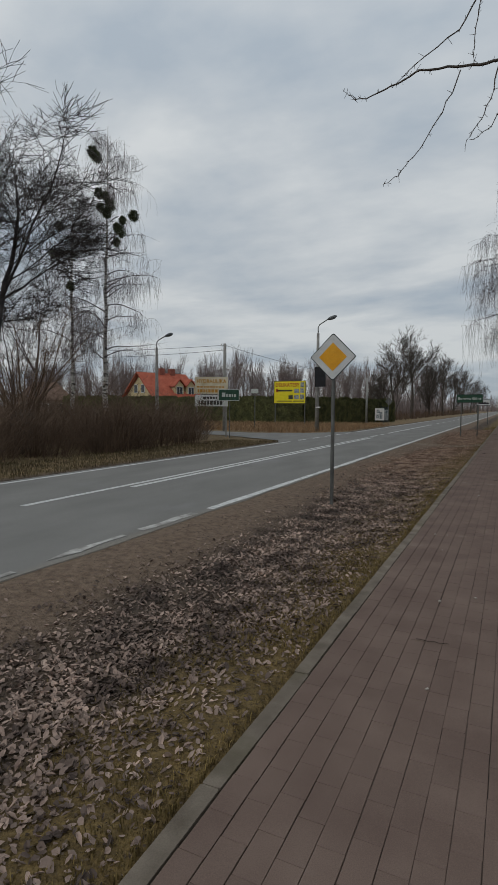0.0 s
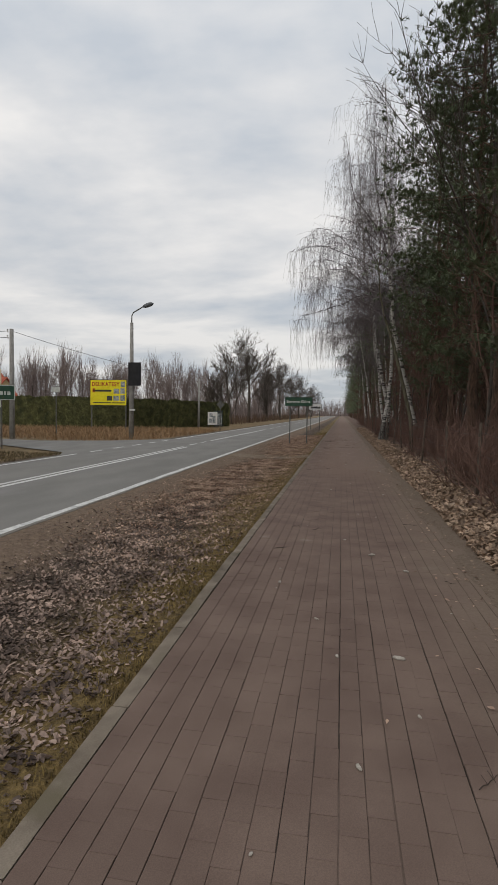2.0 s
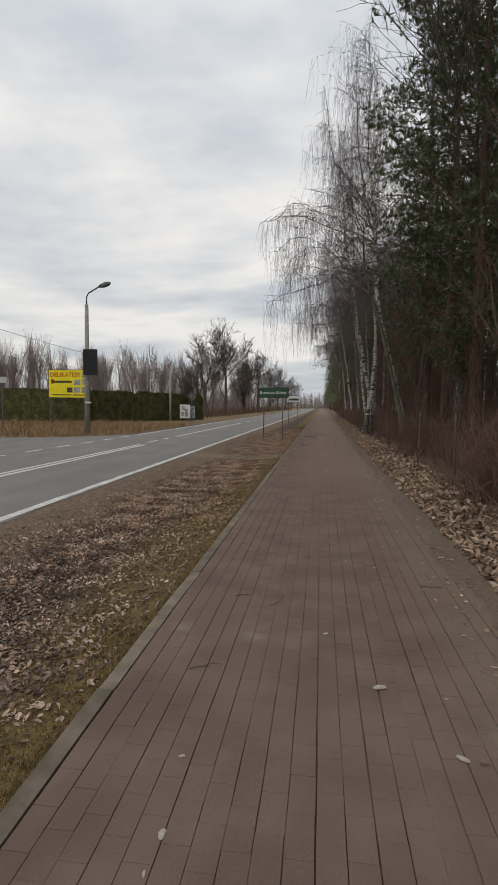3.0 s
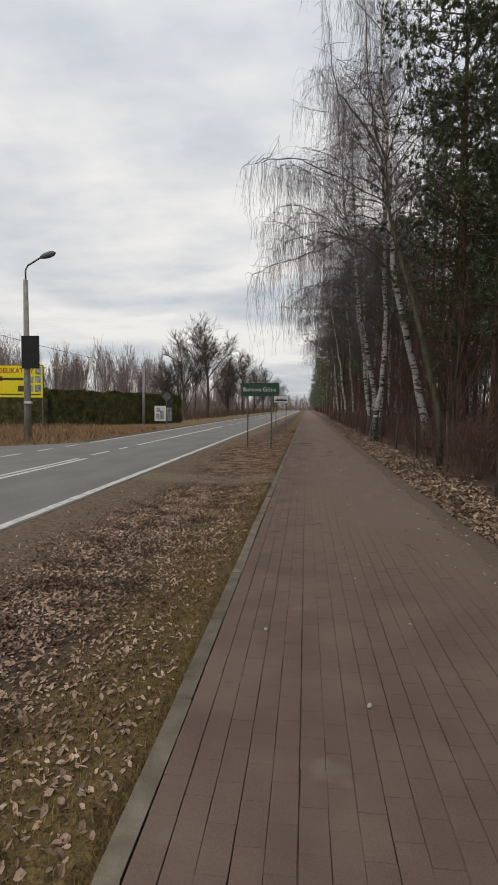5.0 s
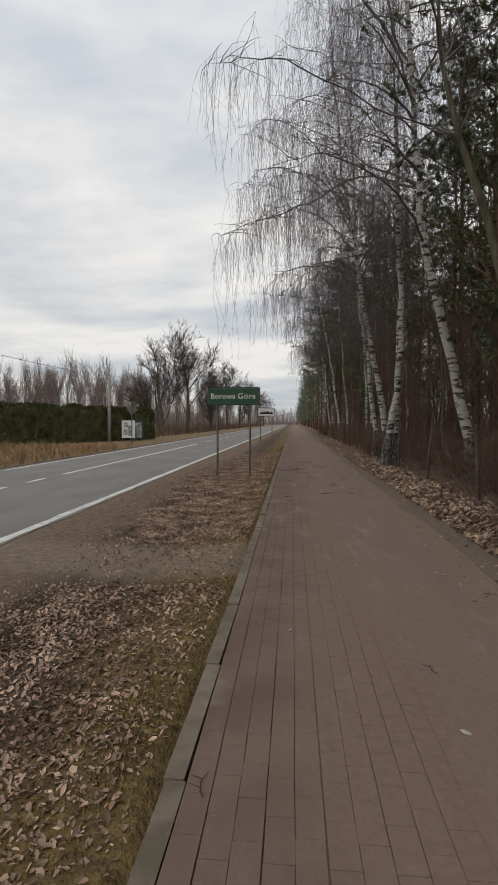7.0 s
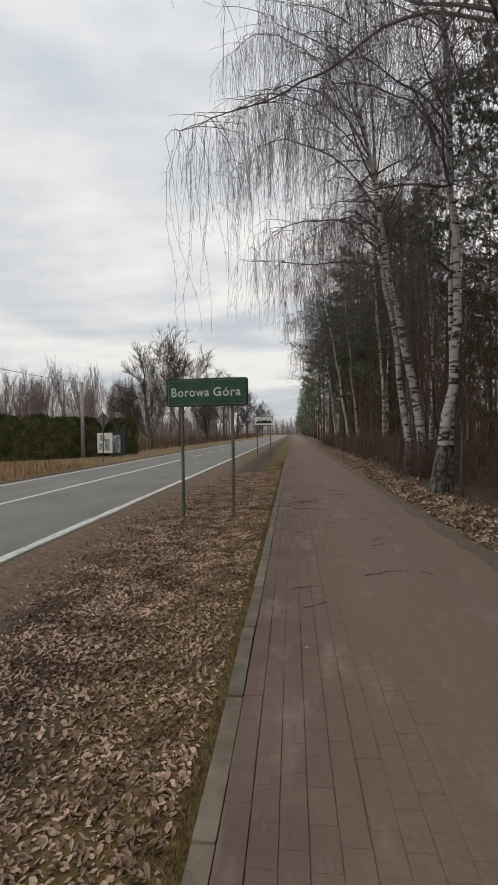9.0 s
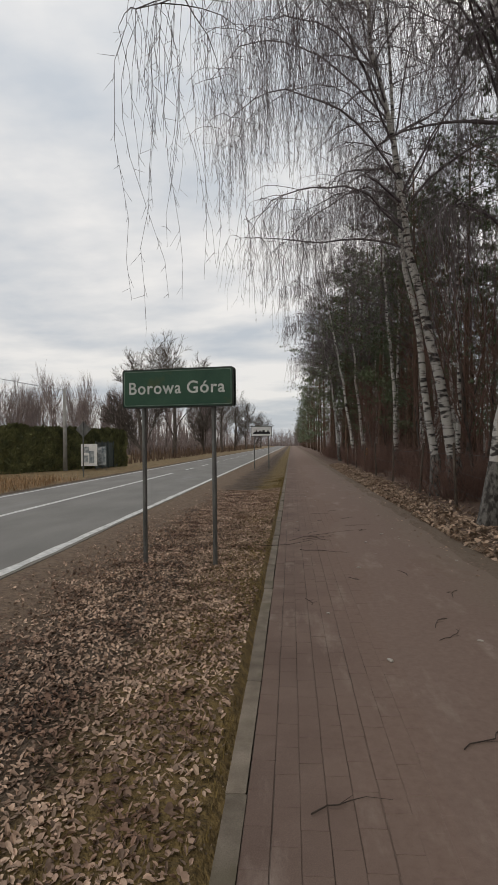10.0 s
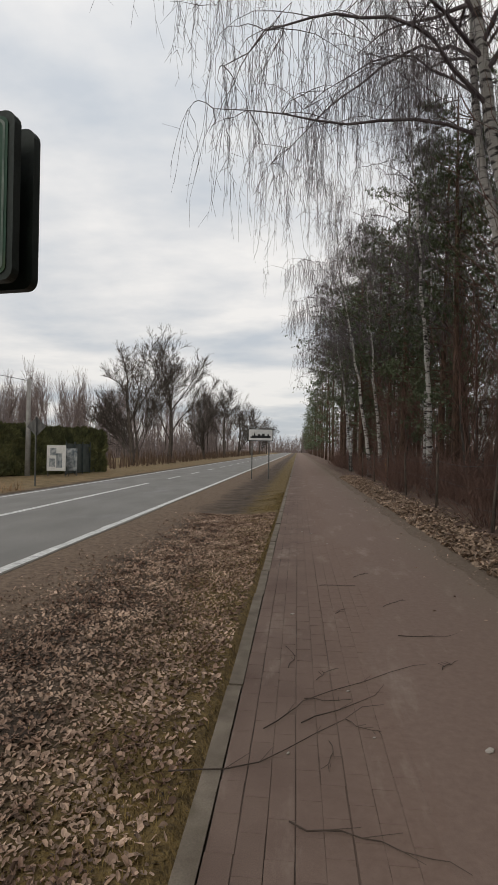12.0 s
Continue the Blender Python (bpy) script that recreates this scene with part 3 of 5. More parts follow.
def birch(name, base, points, r0, limbs, twig_n, label, seed, drop=(0.7, 1.7), reach=0.22, start=0.35, extra=(), twig_r=0.0035, grp="birches"):
    """A birch: trunk along points (relative), limbs from start upward, hanging twigs. extra: (height on trunk, end point) of given boughs."""
    q = random.Random(seed)
    tr, tw = Build(), Build()
    pts = [Vector(p) for p in points]
    H = pts[-1].z
    dense = []
    for a, b in zip(pts, pts[1:]):
        n = max(2, int((b - a).length / 0.7))
        dense += [a.lerp(b, i / n) + Vector((q.gauss(0, 0.03), q.gauss(0, 0.03), 0)) for i in range(n)]
    dense.append(pts[-1])
    rad = [max(0.012, r0 * (1 - 0.95 * (max(0, p.z) / H) ** 0.8)) for p in dense]
    rad[0] = r0 * 1.35
    tr.tube([tuple(p) for p in dense], rad, 9)

    def on_trunk(z):
        for i in range(len(dense) - 1):
            if dense[i + 1].z >= z:
                return dense[i].lerp(dense[i + 1], (z - dense[i].z) / max(1e-6, dense[i + 1].z - dense[i].z)), rad[i]
        return dense[-1], rad[-1]

    boughs, hang = [], []
    for k in range(limbs):
        z = H * (start + (0.98 - start) * (k + q.random()) / limbs)
        p, rr = on_trunk(z)
        a = q.uniform(0, 6.2832)
        up = q.uniform(0.5, 1.1)
        L = H * reach * (1.25 - 0.95 * z / H) * q.uniform(0.6, 1.25)
        boughs.append(wander(p, (math.cos(a), math.sin(a), up), L, 8, 0.10, -0.10, q) + [min(rr * 0.55, 0.05)])
    for z, ends, *longer in extra:
        p, rr = on_trunk(z)
        knots = [Vector(p)] + [Vector(e) for e in ends]
        knots = [knots[0] * 2 - knots[1]] + knots + [knots[-1] * 2 - knots[-2]]
        chain = [tuple(p)]
        for j in range(1, len(knots) - 2):
            k0, k1, k2, k3 = knots[j - 1:j + 3]
            for i in range(1, 5):
                t = i / 4
                m = 0.5 * (2 * k1 + (k2 - k0) * t + (2 * k0 - 5 * k1 + 4 * k2 - k3) * t * t + (3 * k1 - k0 - 3 * k2 + k3) * t ** 3)
                chain.append((m.x + q.gauss(0, 0.025), m.y + q.gauss(0, 0.025), m.z + q.gauss(0, 0.025)))
        boughs.append(chain + [longer[1] if len(longer) > 1 else min(rr * 0.45, 0.04)])
        hang += [(*p, longer[0] if longer else 1.0) for p in chain[len(chain) // 3:]]
    spots = []
    for b in boughs:
        rr = b.pop()
        n = len(b) - 1
        tw.tube(b, taper(rr * 0.85, 0.005, n), 5, False)
        for i in range(max(1, n // 3), n + 1):
            for _ in range(2):
                a = q.uniform(0, 6.2832)
                L = q.uniform(0.5, 1.5) * (0.4 + reach * 2.2)
                s = wander(b[i], (math.cos(a), math.sin(a), q.uniform(0.0, 0.8)), L, 5, 0.15, -0.16, q)
                tw.tube(s, taper(min(0.008, rr * 0.4), 0.003, 5), 3, False)
                spots += s[1:]
            spots += [b[i]] * 2
    for _ in range(twig_n):
        weep(tw, q.choice(spots), q.uniform(*drop), (q.gauss(0, 0.5), q.gauss(0, 0.5), 0.3), twig_r, q)
    for p in hang:
        for _ in range(9 if p[3] < 1.2 else 4):
            weep(tw, (p[0] + q.gauss(0, 0.10), p[1] + q.gauss(0, 0.16), p[2] + q.uniform(-0.05, 0.05)), q.uniform(drop[0], drop[1] * 1.2) * p[3], (q.gauss(0, 0.16), q.gauss(0, 0.16), 0.1), twig_r, q)
    ob = empty(name, base, label, "tree", grp)
    foot = Build()
    low = [p for p in dense if p.z < 0.8] + [on_trunk(0.95)[0]]
    foot.tube([tuple(p) for p in low], taper(r0 * 1.5, r0 * 0.93, len(low) - 1), 9, False)
    part("bark_foot", foot, M["birch_foot"], ob, "dark cracked bark at the foot", smooth=True)
    part("trunk", tr, M["birch_bark"], ob, "white birch bark with dark marks", smooth=True)
    tagged(part("crown", tw, M["twig"], ob, "fine hanging purple-brown twigs"), kind="stuff")
    return ob


def bare_tree(name, base, H, r0, label, seed, spread=0.5, forks=3, depth=4, mat="bare_twig", twig=0.006, lean=(0, 0), first=0.25, grp="bare trees", lift=0.05, kids=(3, 5), bark="bark", bend=0.05):
    q = random.Random(seed)
    tr, tw = Build(), Build()

    def grow(p, d, L, r, level):
        n = 5 if level < 2 else (3 if level < 5 else 2)
        pts = wander(p, d, L, n, bend + 0.6 * bend * level, lift, q)
        r1 = max(twig * 0.6, r * 0.55)
        (tr if level < 1 else tw).tube(pts, taper(r, r1, n), 7 if level == 0 else (5 if level == 1 else 3), level == 0)
        if level >= depth:
            return
        for k in range(q.randint(*kids) + (2 if level == 0 else 0)):
            i = q.randint(1 if level else max(1, int(n * first)), n)
            a = q.uniform(0, 6.2832)
            dv = Vector(pts[i]) - Vector(pts[i - 1])
            dv.normalize()
            side = Vector((math.cos(a), math.sin(a), q.uniform(-0.2, 0.4)))
            nd = (dv * (1 - spread) + side * spread).normalized()
            grow(pts[i], tuple(nd), L * q.uniform(0.5, 0.75), max(twig, r1 * q.uniform(0.45, 0.7)), level + 1)
        grow(pts[-1], tuple((Vector(pts[-1]) - Vector(pts[-2])).normalized()), L * 0.6, r1, level + 1)

    grow((0, 0, -0.15), (lean[0], lean[1], 1), H * 0.42, r0, 0)
    ob = empty(name, base, label, "tree", grp)
    part("trunk", tr, M[bark], ob, "grey-brown trunk and limbs", smooth=True)
    if tw.v:
        tagged(part("crown", tw, M[mat], ob, "bare twigs"), kind="stuff")
    return ob


def pine(name, base, H, r0, label, seed, low=0.35, clumps=900, width=2.0, lean=(0, 0), blade=1.0):
    q = random.Random(seed)
    tr, nd = Build(), Build()
    pts = [(lean[0] * z * z / H, lean[1] * z * z / H, z - 0.1) for z in [H * i / 10 for i in range(11)]]
    tr.tube(pts, taper(r0, 0.02, 10), 8)
    spots = []
    n = int(H * (4 if blade < 1.5 else 3))
    for k in range(n):
        f = k / n
        z = H * (0.12 + 0.87 * f)
        a = q.uniform(0, 6.2832)
        dead = f < low and q.random() < 0.7
        L = width * (0.55 + 0.6 * math.sin(3.14 * min(1, max(0.05, (f - low * 0.6) / (1 - low * 0.6))) ** 0.8)) * q.uniform(0.6, 1.15)
        p = (lean[0] * z * z / H, lean[1] * z * z / H, z)
        b = wander(p, (math.cos(a), math.sin(a), q.uniform(-0.1, 0.45)), L * (0.8 if dead else 1), 5, 0.12, 0.0 if dead else 0.04, q)
        tr.tube(b, taper(0.028 if not dead else 0.016, 0.006, 5), 3, False)
        if not dead:
            for i in range(2, 6):
                spots += [b[i]] * (2 if i > 3 else 1)
                s = wander(b[i], (math.cos(a + q.uniform(-1.3, 1.3)), math.sin(a + q.uniform(-1.3, 1.3)), 0.15), L * 0.35, 2, 0.2, 0.0, q)
                spots += s[1:]
    for _ in range(clumps):
        s = q.choice(spots)
        cx, cy, cz = s[0] + q.gauss(0, 0.15), s[1] + q.gauss(0, 0.15), s[2] + q.gauss(0, 0.10)
        ta, te = q.uniform(0, 6.2832), q.uniform(0.0, 0.9)
        for _ in range(14 if blade < 1.3 else 8):
            a, e = ta + q.gauss(0, 0.9), te + q.gauss(0, 0.5)
            l = q.uniform(0.11, 0.21) * (0.5 + 0.5 * blade)
            dx, dy, dz = math.cos(a) * math.cos(e) * l, math.sin(a) * math.cos(e) * l, math.sin(e) * l
            w = q.uniform(0.007, 0.013) * blade
            px, py = -math.sin(a) * w, math.cos(a) * w
            o = len(nd.v)
            nd.v += [(cx + px, cy + py, cz), (cx - px, cy - py, cz + w), (cx + dx, cy + dy, cz + dz)]
            nd.f.append((o, o + 1, o + 2))
    ob = empty(name, base, label, "tree", "pines of the wood")
    part("trunk", tr, M["pine_bark"], ob, "red-brown scaly pine bark", smooth=True)
    tagged(part("crown", nd, M["needle"], ob, "dark green needle tufts"), kind="stuff")
    return ob

# ---- the wood beside the footway ----
# big birch whose trunk leans toward the road and whose long boughs hang across the footway
birch("birch_tree", (4.13, 29.5, 0.1), [(0, 0, -0.2), (-0.38, 0, 1.8), (-0.75, 0, 3.3), (-1.25, 0, 5.1), (-1.42, 0, 6.7), (-1.52, 0.05, 8.8), (-1.75, 0.1, 11.3), (-1.9, 0.2, 16.5)], 0.135, 30, 1500,
      "tall weeping birch with white bark leaning over the footway", 11, (0.6, 1.7), 0.19, 0.36,
      extra=[(6.4, [(-2.6, 0.5, 6.9), (-3.7, 1.0, 6.55), (-4.85, 1.3, 6.3), (-5.9, 1.0, 5.8)], 1.75),
             (7.6, [(-1.9, -0.2, 7.85), (-4.0, -0.6, 8.75), (-5.0, -0.9, 8.8), (-5.8, -1.2, 8.5)], 1.25),
             (5.2, [(-2.0, -1.0, 5.9), (-3.2, -1.8, 6.3), (-4.2, -2.4, 6.0)]),
             (8.3, [(-1.88, 0, 9.4), (-2.57, 0, 10.5), (-3.23, 0, 11.4), (-3.6, 0.1, 14.0)], 1.0, 0.060),
             (8.9, [(-2.0, 0.4, 10.5), (-2.3, 0.6, 13.5), (-2.3, 0.6, 15.5)], 1.0, 0.045)])
# stem with a dark cracked foot, with a slimmer one beside it
birch("birch_tree", (2.72, 33.2, 0.1), [(0, 0, -0.2), (0.10, 0, 1.0), (0.34, 0, 2.1), (0.41, 0, 3.4), (0.37, 0, 4.8), (0.34, 0.1, 5.9), (0.22, 0.2, 8.8), (0.1, 0.4, 16)], 0.115, 26, 1000,
      "weeping birch with dark cracked bark at its foot", 12, (0.6, 1.8), 0.2, 0.35,
      extra=[(6.2, [(-0.5, -0.5, 7.3), (-2.0, -0.8, 7.6), (-2.8, -1.0, 6.9)]), (9.0, [(-0.8, 0.3, 10.4), (-2.4, 0.5, 10.9), (-3.4, 0.6, 10.0)]), (4.3, [(-0.4, -0.6, 4.5), (-0.9, -0.8, 4.35)])])
birch("birch_tree", (3.02, 33.45, 0.1), [(0, 0, -0.2), (0.1, 0.1, 2.0), (0.14, 0.2, 5), (0.05, 0.3, 9), (0.1, 0.4, 15)], 0.075, 20, 700, "slender birch beside a thicker stem", 13, (0.6, 1.5), 0.18, 0.4)
# clump of tall stems behind, leaning out over the footway
birch("birch_tree", (3.62, 37.5, 0.12), [(0, 0, -0.2), (-0.3, 0, 1.8), (-0.62, 0, 3.5), (-1.05, 0.1, 5.5), (-1.3, 0.1, 7.5), (-1.85, 0.2, 10.4), (-2.4, 0.3, 17)], 0.14, 30, 1900, "tall white birch leaning from the wood toward the road", 21, (0.7, 1.9), 0.21, 0.36,
      extra=[(6.0, [(-2.2, -0.4, 6.8), (-3.6, -0.8, 6.7), (-4.6, -1.0, 6.0)]), (7.2, [(-2.6, -0.4, 8.6), (-4.2, -0.8, 8.8), (-5.2, -1.0, 8.0)]), (8.6, [(-3.0, 0.2, 10.2), (-4.6, 0.2, 10.7), (-5.6, 0.4, 10.0)]),
             (9.8, [(-3.2, 0.5, 12.0), (-4.6, 0.8, 12.8), (-5.4, 0.8, 12.2)]), (6.6, [(-1.9, 0.8, 7.4), (-3.0, 1.6, 7.2), (-4.2, 2.2, 6.4)]), (8.0, [(-2.5, -1.2, 9.4), (-3.8, -2.0, 9.5), (-4.6, -2.6, 8.8)])])
birch("birch_tree", (3.12, 37.85, 0.12), [(0, 0, -0.2), (-0.12, 0, 1.8), (-0.3, 0, 3.6), (-0.65, 0.1, 6.0), (-0.9, 0.2, 10), (-1.1, 0.3, 16)], 0.10, 26, 1300, "tall white birch beside another stem", 22, (0.6, 1.8), 0.22, 0.36,
      extra=[(6.4, [(-1.8, 0.6, 7.4), (-3.2, 1.2, 7.0)]), (8.5, [(-2.2, 0.6, 10.0), (-3.8, 1.2, 10.0), (-4.8, 1.6, 9.2)])])
birch("birch_tree", (4.1, 47.6, 0.12), [(0, 0, -0.2), (0.0, 0, 2.5), (-0.3, 0.1, 7), (-0.8, 0.2, 14)], 0.105, 22, 900, "slender white birch in a clump", 23, (0.6, 1.6), 0.2, 0.4)
birch("birch_tree", (4.2, 39.8, 0.12), [(0, 0, -0.2), (0.1, 0, 3.5), (0.2, 0, 13)], 0.075, 18, 500, "thin birch standing in undergrowth", 24, (0.6, 1.4), 0.16, 0.4)
for i, (bx, by, tx, h) in enumerate(((4.2, 58, -1.2, 14), (5.4, 66, -0.8, 15), (4.6, 78, -1.4, 15), (4.9, 52, 0.4, 14), (4.3, 70, 0.3, 13))):
    birch("birch_tree", (bx, by, 0.12), [(0, 0, -0.2), (tx * 0.3, 0, h * 0.3), (tx, 0.2, h)], 0.11, 18, 700, "white birch at the edge of the wood", 31 + i, (0.6, 1.6), 0.2, 0.35, twig_r=0.006)
birch("birch_tree", (3.5, 57.0, 0.12), [(0, 0, -0.2), (-0.5, 0, 4.0), (-1.6, 0, 10.0), (-2.0, 0.2, 15.0)], 0.10, 22, 1000, "birch bending out from the wood over the footway", 36, (0.6, 1.6), 0.22, 0.4, twig_r=0.006,
      extra=[(7.5, [(-2.4, 0, 8.8), (-3.8, 0, 8.6)]), (9.0, [(-3.0, 0.4, 10.8), (-4.2, 0.6, 10.4)]), (6.0, [(-1.8, -0.6, 7.0), (-3.0, -1.0, 6.6)])])
birch("birch_tree", (3.3, 64.0, 0.12), [(0, 0, -0.2), (-0.4, 0, 4.0), (-1.2, 0, 9.0), (-1.6, 0.2, 14.0)], 0.10, 22, 800, "birch bending out from the wood over the footway", 37, (0.6, 1.6), 0.24, 0.36, twig_r=0.007,
      extra=[(6.5, [(-2.2, 0, 7.6), (-3.4, 0, 7.2)]), (8.5, [(-2.6, 0.4, 10.0), (-3.8, 0.6, 9.6)])])
pine("pine_tree", (3.4, 60.5, 0.12), 11, 0.13, "pine with long boughs reaching over the footway", 59, 0.22, 1300, 3.1)
pine("pine_tree", (3.5, 72.0, 0.12), 12, 0.14, "wide pine at the edge of the wood", 60, 0.15, 1300, 2.9)
# bare leaning tree and the tree by the start whose bough hangs into view
arch = empty("leaning_tree", (3.2, 24.2, 0.1), "bare leaning tree with green-grey bark at the wood edge", "tree", "bare trees of the wood")
arch_trunk, arch_twigs = Build(), Build()
arch_line = [(0, 0, -0.3), (-0.08, 0, 1.2), (-0.38, 0, 2.4), (-0.75, 0, 3.85), (-1.1, 0.05, 4.9), (-1.3, 0.1, 5.8), (-1.35, 0.2, 6.8), (-1.3, 0.3, 7.6)]
arch_trunk.tube(arch_line, [0.080, 0.068, 0.062, 0.054, 0.042, 0.030, 0.018, 0.006], 8)
q = random.Random(41)
for p in arch_line[4:]:
    for _ in range(4):
        a = q.uniform(0, 6.2832)
        limb = wander(p, (math.cos(a), math.sin(a), q.uniform(0.2, 1.4)), q.uniform(0.9, 2.4), 6, 0.14, 0.03, q)
        arch_twigs.tube(limb, taper(0.018, 0.004, 6), 4, False)
        for w in limb[2:]:
            for _ in range(3):
                arch_twigs.tube(wander(w, (q.gauss(0, 1), q.gauss(0, 1), q.uniform(-0.4, 0.8)), q.uniform(0.25, 0.8), 3, 0.15, -0.05, q), taper(0.005, 0.002, 3), 3, False)
part("trunk", arch_trunk, M["green_bark"], arch, "green-grey smooth trunk", smooth=True)
tagged(part("crown", arch_twigs, M["twig"], arch, "thin bare twigs"), kind="stuff")
bare_tree("roadside_tree", (4.7, 17.4, 0.1), 13.5, 0.13, "bare pale-barked tree among the pines", 47, 0.42, depth=4, lean=(-0.10, 0.0), first=0.5, grp="bare trees of the wood", bark="pale_bark")
near_oak = bare_tree("roadside_tree", (3.7, 4.4, 0.1), 11, 0.2, "bare roadside tree with long spurred boughs", 42, 0.5, depth=3, lean=(0.25, -0.1), first=0.8, grp="bare trees of the wood")
bough = Build()
q = random.Random(5)


def spurred(b, pts, r0, r1):
    n = len(pts) - 1
    fine = []
    for i in range(n):
        a, c = Vector(pts[i]), Vector(pts[i + 1])
        for k in range(4):
            p = a.lerp(c, k / 4)
            fine.append((p.x + q.gauss(0, 0.008), p.y + q.gauss(0, 0.008), p.z + q.gauss(0, 0.008)))
    fine.append(tuple(pts[-1]))
    b.tube(fine, taper(r0, r1, len(fine) - 1), 5, False)
    for p in fine[2:]:
        for _ in range(3):
            if q.random() < 0.75:
                l = q.uniform(0.012, 0.04)
                b.tube([p, (p[0] + q.gauss(0, l), p[1] + q.gauss(0, l), p[2] + q.gauss(0, l))], [0.004, 0.002], 3, False)


# boughs over the verge, by their places beside the tree
fork = (0.30, 0.0, 4.6)
for r0, pts in ((0.019, [(1.6, 5.55), (0.36, 5.25), (0.09, 5.24), (-0.29, 5.32), (-0.55, 5.33), (-0.80, 5.22), (-1.12, 5.16), (-1.25, 5.2), (-1.38, 5.31)]),
                (0.012, [(0.8, 6.5), (0.19, 6.10), (-0.07, 5.66), (-0.55, 5.41), (-0.80, 5.22)]),
                (0.007, [(-0.04, 5.23), (-0.23, 4.81), (-0.52, 4.38), (-0.70, 4.2), (-0.87, 4.13)]),
                (0.008, [(0.36, 5.25), (0.28, 4.84), (0.14, 4.6), (0.03, 4.40)]),
                (0.008, [(1.0, 5.4), (0.5, 4.95), (0.3, 4.55), (0.1, 4.45)]),
                (0.007, [(0.19, 6.10), (0.12, 5.8), (0.09, 5.5), (0.09, 5.24)]),
                (0.013, [(1.5, 6.6), (0.6, 6.7), (-0.55, 6.40), (-1.06, 6.36), (-1.44, 6.45)])):
    spurred(bough, [(x - 3.7, 0.6, z - 0.1) for x, z in pts], r0, 0.003)
spurred(bough, [fork, (-1.0, 0.4, 5.3), (-2.1, 0.6, 5.45)], 0.05, 0.019)
spurred(bough, [fork, (-1.0, 0.4, 6.2), (-2.2, 0.6, 6.5)], 0.04, 0.013)
spurred(bough, [(-1.0, 0.4, 6.2), (-2.0, 0.55, 6.4), (-2.9, 0.6, 6.4)], 0.03, 0.012)
part("bough", bough, M["bare_twig"], near_oak, "long bare bough with short spurs")

# pines: a few grown ones, then copies through the wood
kinds = [pine("pine_tree", (4.4, 20.5, 0.15), 14, 0.15, "dark green pine at the edge of the wood", 51, 0.10, 2000, 2.2),
         pine("pine_tree", (5.0, 23.0, 0.15), 15, 0.16, "tall pine with a dense dark crown", 52, 0.18, 2000, 2.3),
         pine("pine_tree", (5.0, 48.0, 0.15), 13, 0.14, "dark pine among birches", 53, 0.12, 2000, 2.4)]
deep = [pine("pine_tree", (8.5, 31.0, 0.15), 16, 0.17, "tall pine with bare lower trunk deep in the wood", 54, 0.35, 780, 2.3, blade=2.2),
        pine("pine_tree", (9.5, 37.0, 0.15), 13, 0.13, "pine with drooping low branches deep in the wood", 55, 0.06, 780, 2.5, blade=2.2)]
q = random.Random(77)
near_spots = [(4.3, 16.2), (4.5, 18.4), (6.6, 17.2), (6.4, 21.6), (5.6, 26.0), (6.6, 28.2), (7.2, 24.5), (5.8, 37.5), (7.0, 40.5), (5.9, 33.2), (5.4, 51.5), (4.7, 55.5), (6.4, 58),
              (4.5, 62), (6.6, 47), (5.0, 69), (6.8, 64), (4.4, 74), (6.4, 35.0), (6.8, 53), (5.2, 13.8), (4.9, 60), (4.2, 67), (4.7, 25.4), (4.6, 27.8)]
for x, y in near_spots:
    copy_thing(q.choice(kinds), pose(x, y, 0.12, q.uniform(-2, 2), q.uniform(-2, 2), q.uniform(0, 360)) @ Matrix.Scale(q.uniform(0.88, 1.12), 4))
far_spots = [(3.9 + q.uniform(0, 1.0), 80 + 7 * k) for k in range(20)] + [(4.5 + q.uniform(0, 1), 225 + 16 * k) for k in range(20)]
far_spots += [(x + q.uniform(-1.2, 1.2), y + q.uniform(-1.5, 1.5)) for x in (7.8, 10, 13, 17, 22) for y in range(9 + int(x), 112, 6 if x < 14 else 9)]
far_spots += [(3.4 + q.uniform(1, 3), y) for y in (-6, -2, 9, 11.5)]
for x, y in far_spots:
    copy_thing(q.choice(deep), pose(x, y, 0.12, q.uniform(-2, 2), q.uniform(-2, 2), q.uniform(0, 360)) @ Matrix.Scale(q.uniform(0.85, 1.12), 4))
# leafless saplings and thin birches between the pines
young = [bare_tree("sapling", (4.6, 28.5, 0.12), 7.5, 0.05, "thin leafless sapling in the wood", 56, 0.35, depth=3, mat="red_shrub", twig=0.006, grp="saplings", kids=(3, 5)),
         bare_tree("sapling", (5.0, 36.5, 0.12), 6.5, 0.045, "leafless sapling with reddish twigs", 57, 0.45, depth=3, mat="red_shrub", twig=0.006, grp="saplings", kids=(3, 5), first=0.1)]
for k in range(85):
    y = 7 + 85 * (k / 85) ** 1.1
    copy_thing(young[k % 2], pose(3.9 + abs(q.gauss(0, 3.2)), y, 0.1, q.uniform(-6, 6), q.uniform(-6, 6), q.uniform(0, 360)) @ Matrix.Scale(q.uniform(0.6, 1.15), 4))
slim = birch("birch_tree", (6.4, 50.0, 0.12), [(0, 0, -0.2), (-0.2, 0, 4), (-0.3, 0, 13)], 0.08, 14, 220, "thin white birch inside the wood", 58, (0.5, 1.2), 0.14, 0.5, twig_r=0.005)
for k in range(26):
    copy_thing(slim, pose(4.6 + q.uniform(0, 5), 30 + k * 2.6, 0.1, q.uniform(-3, 3), q.uniform(-6, 3), q.uniform(0, 360)) @ Matrix.Scale(q.uniform(0.7, 1.1), 4))

# ---- verge things ----


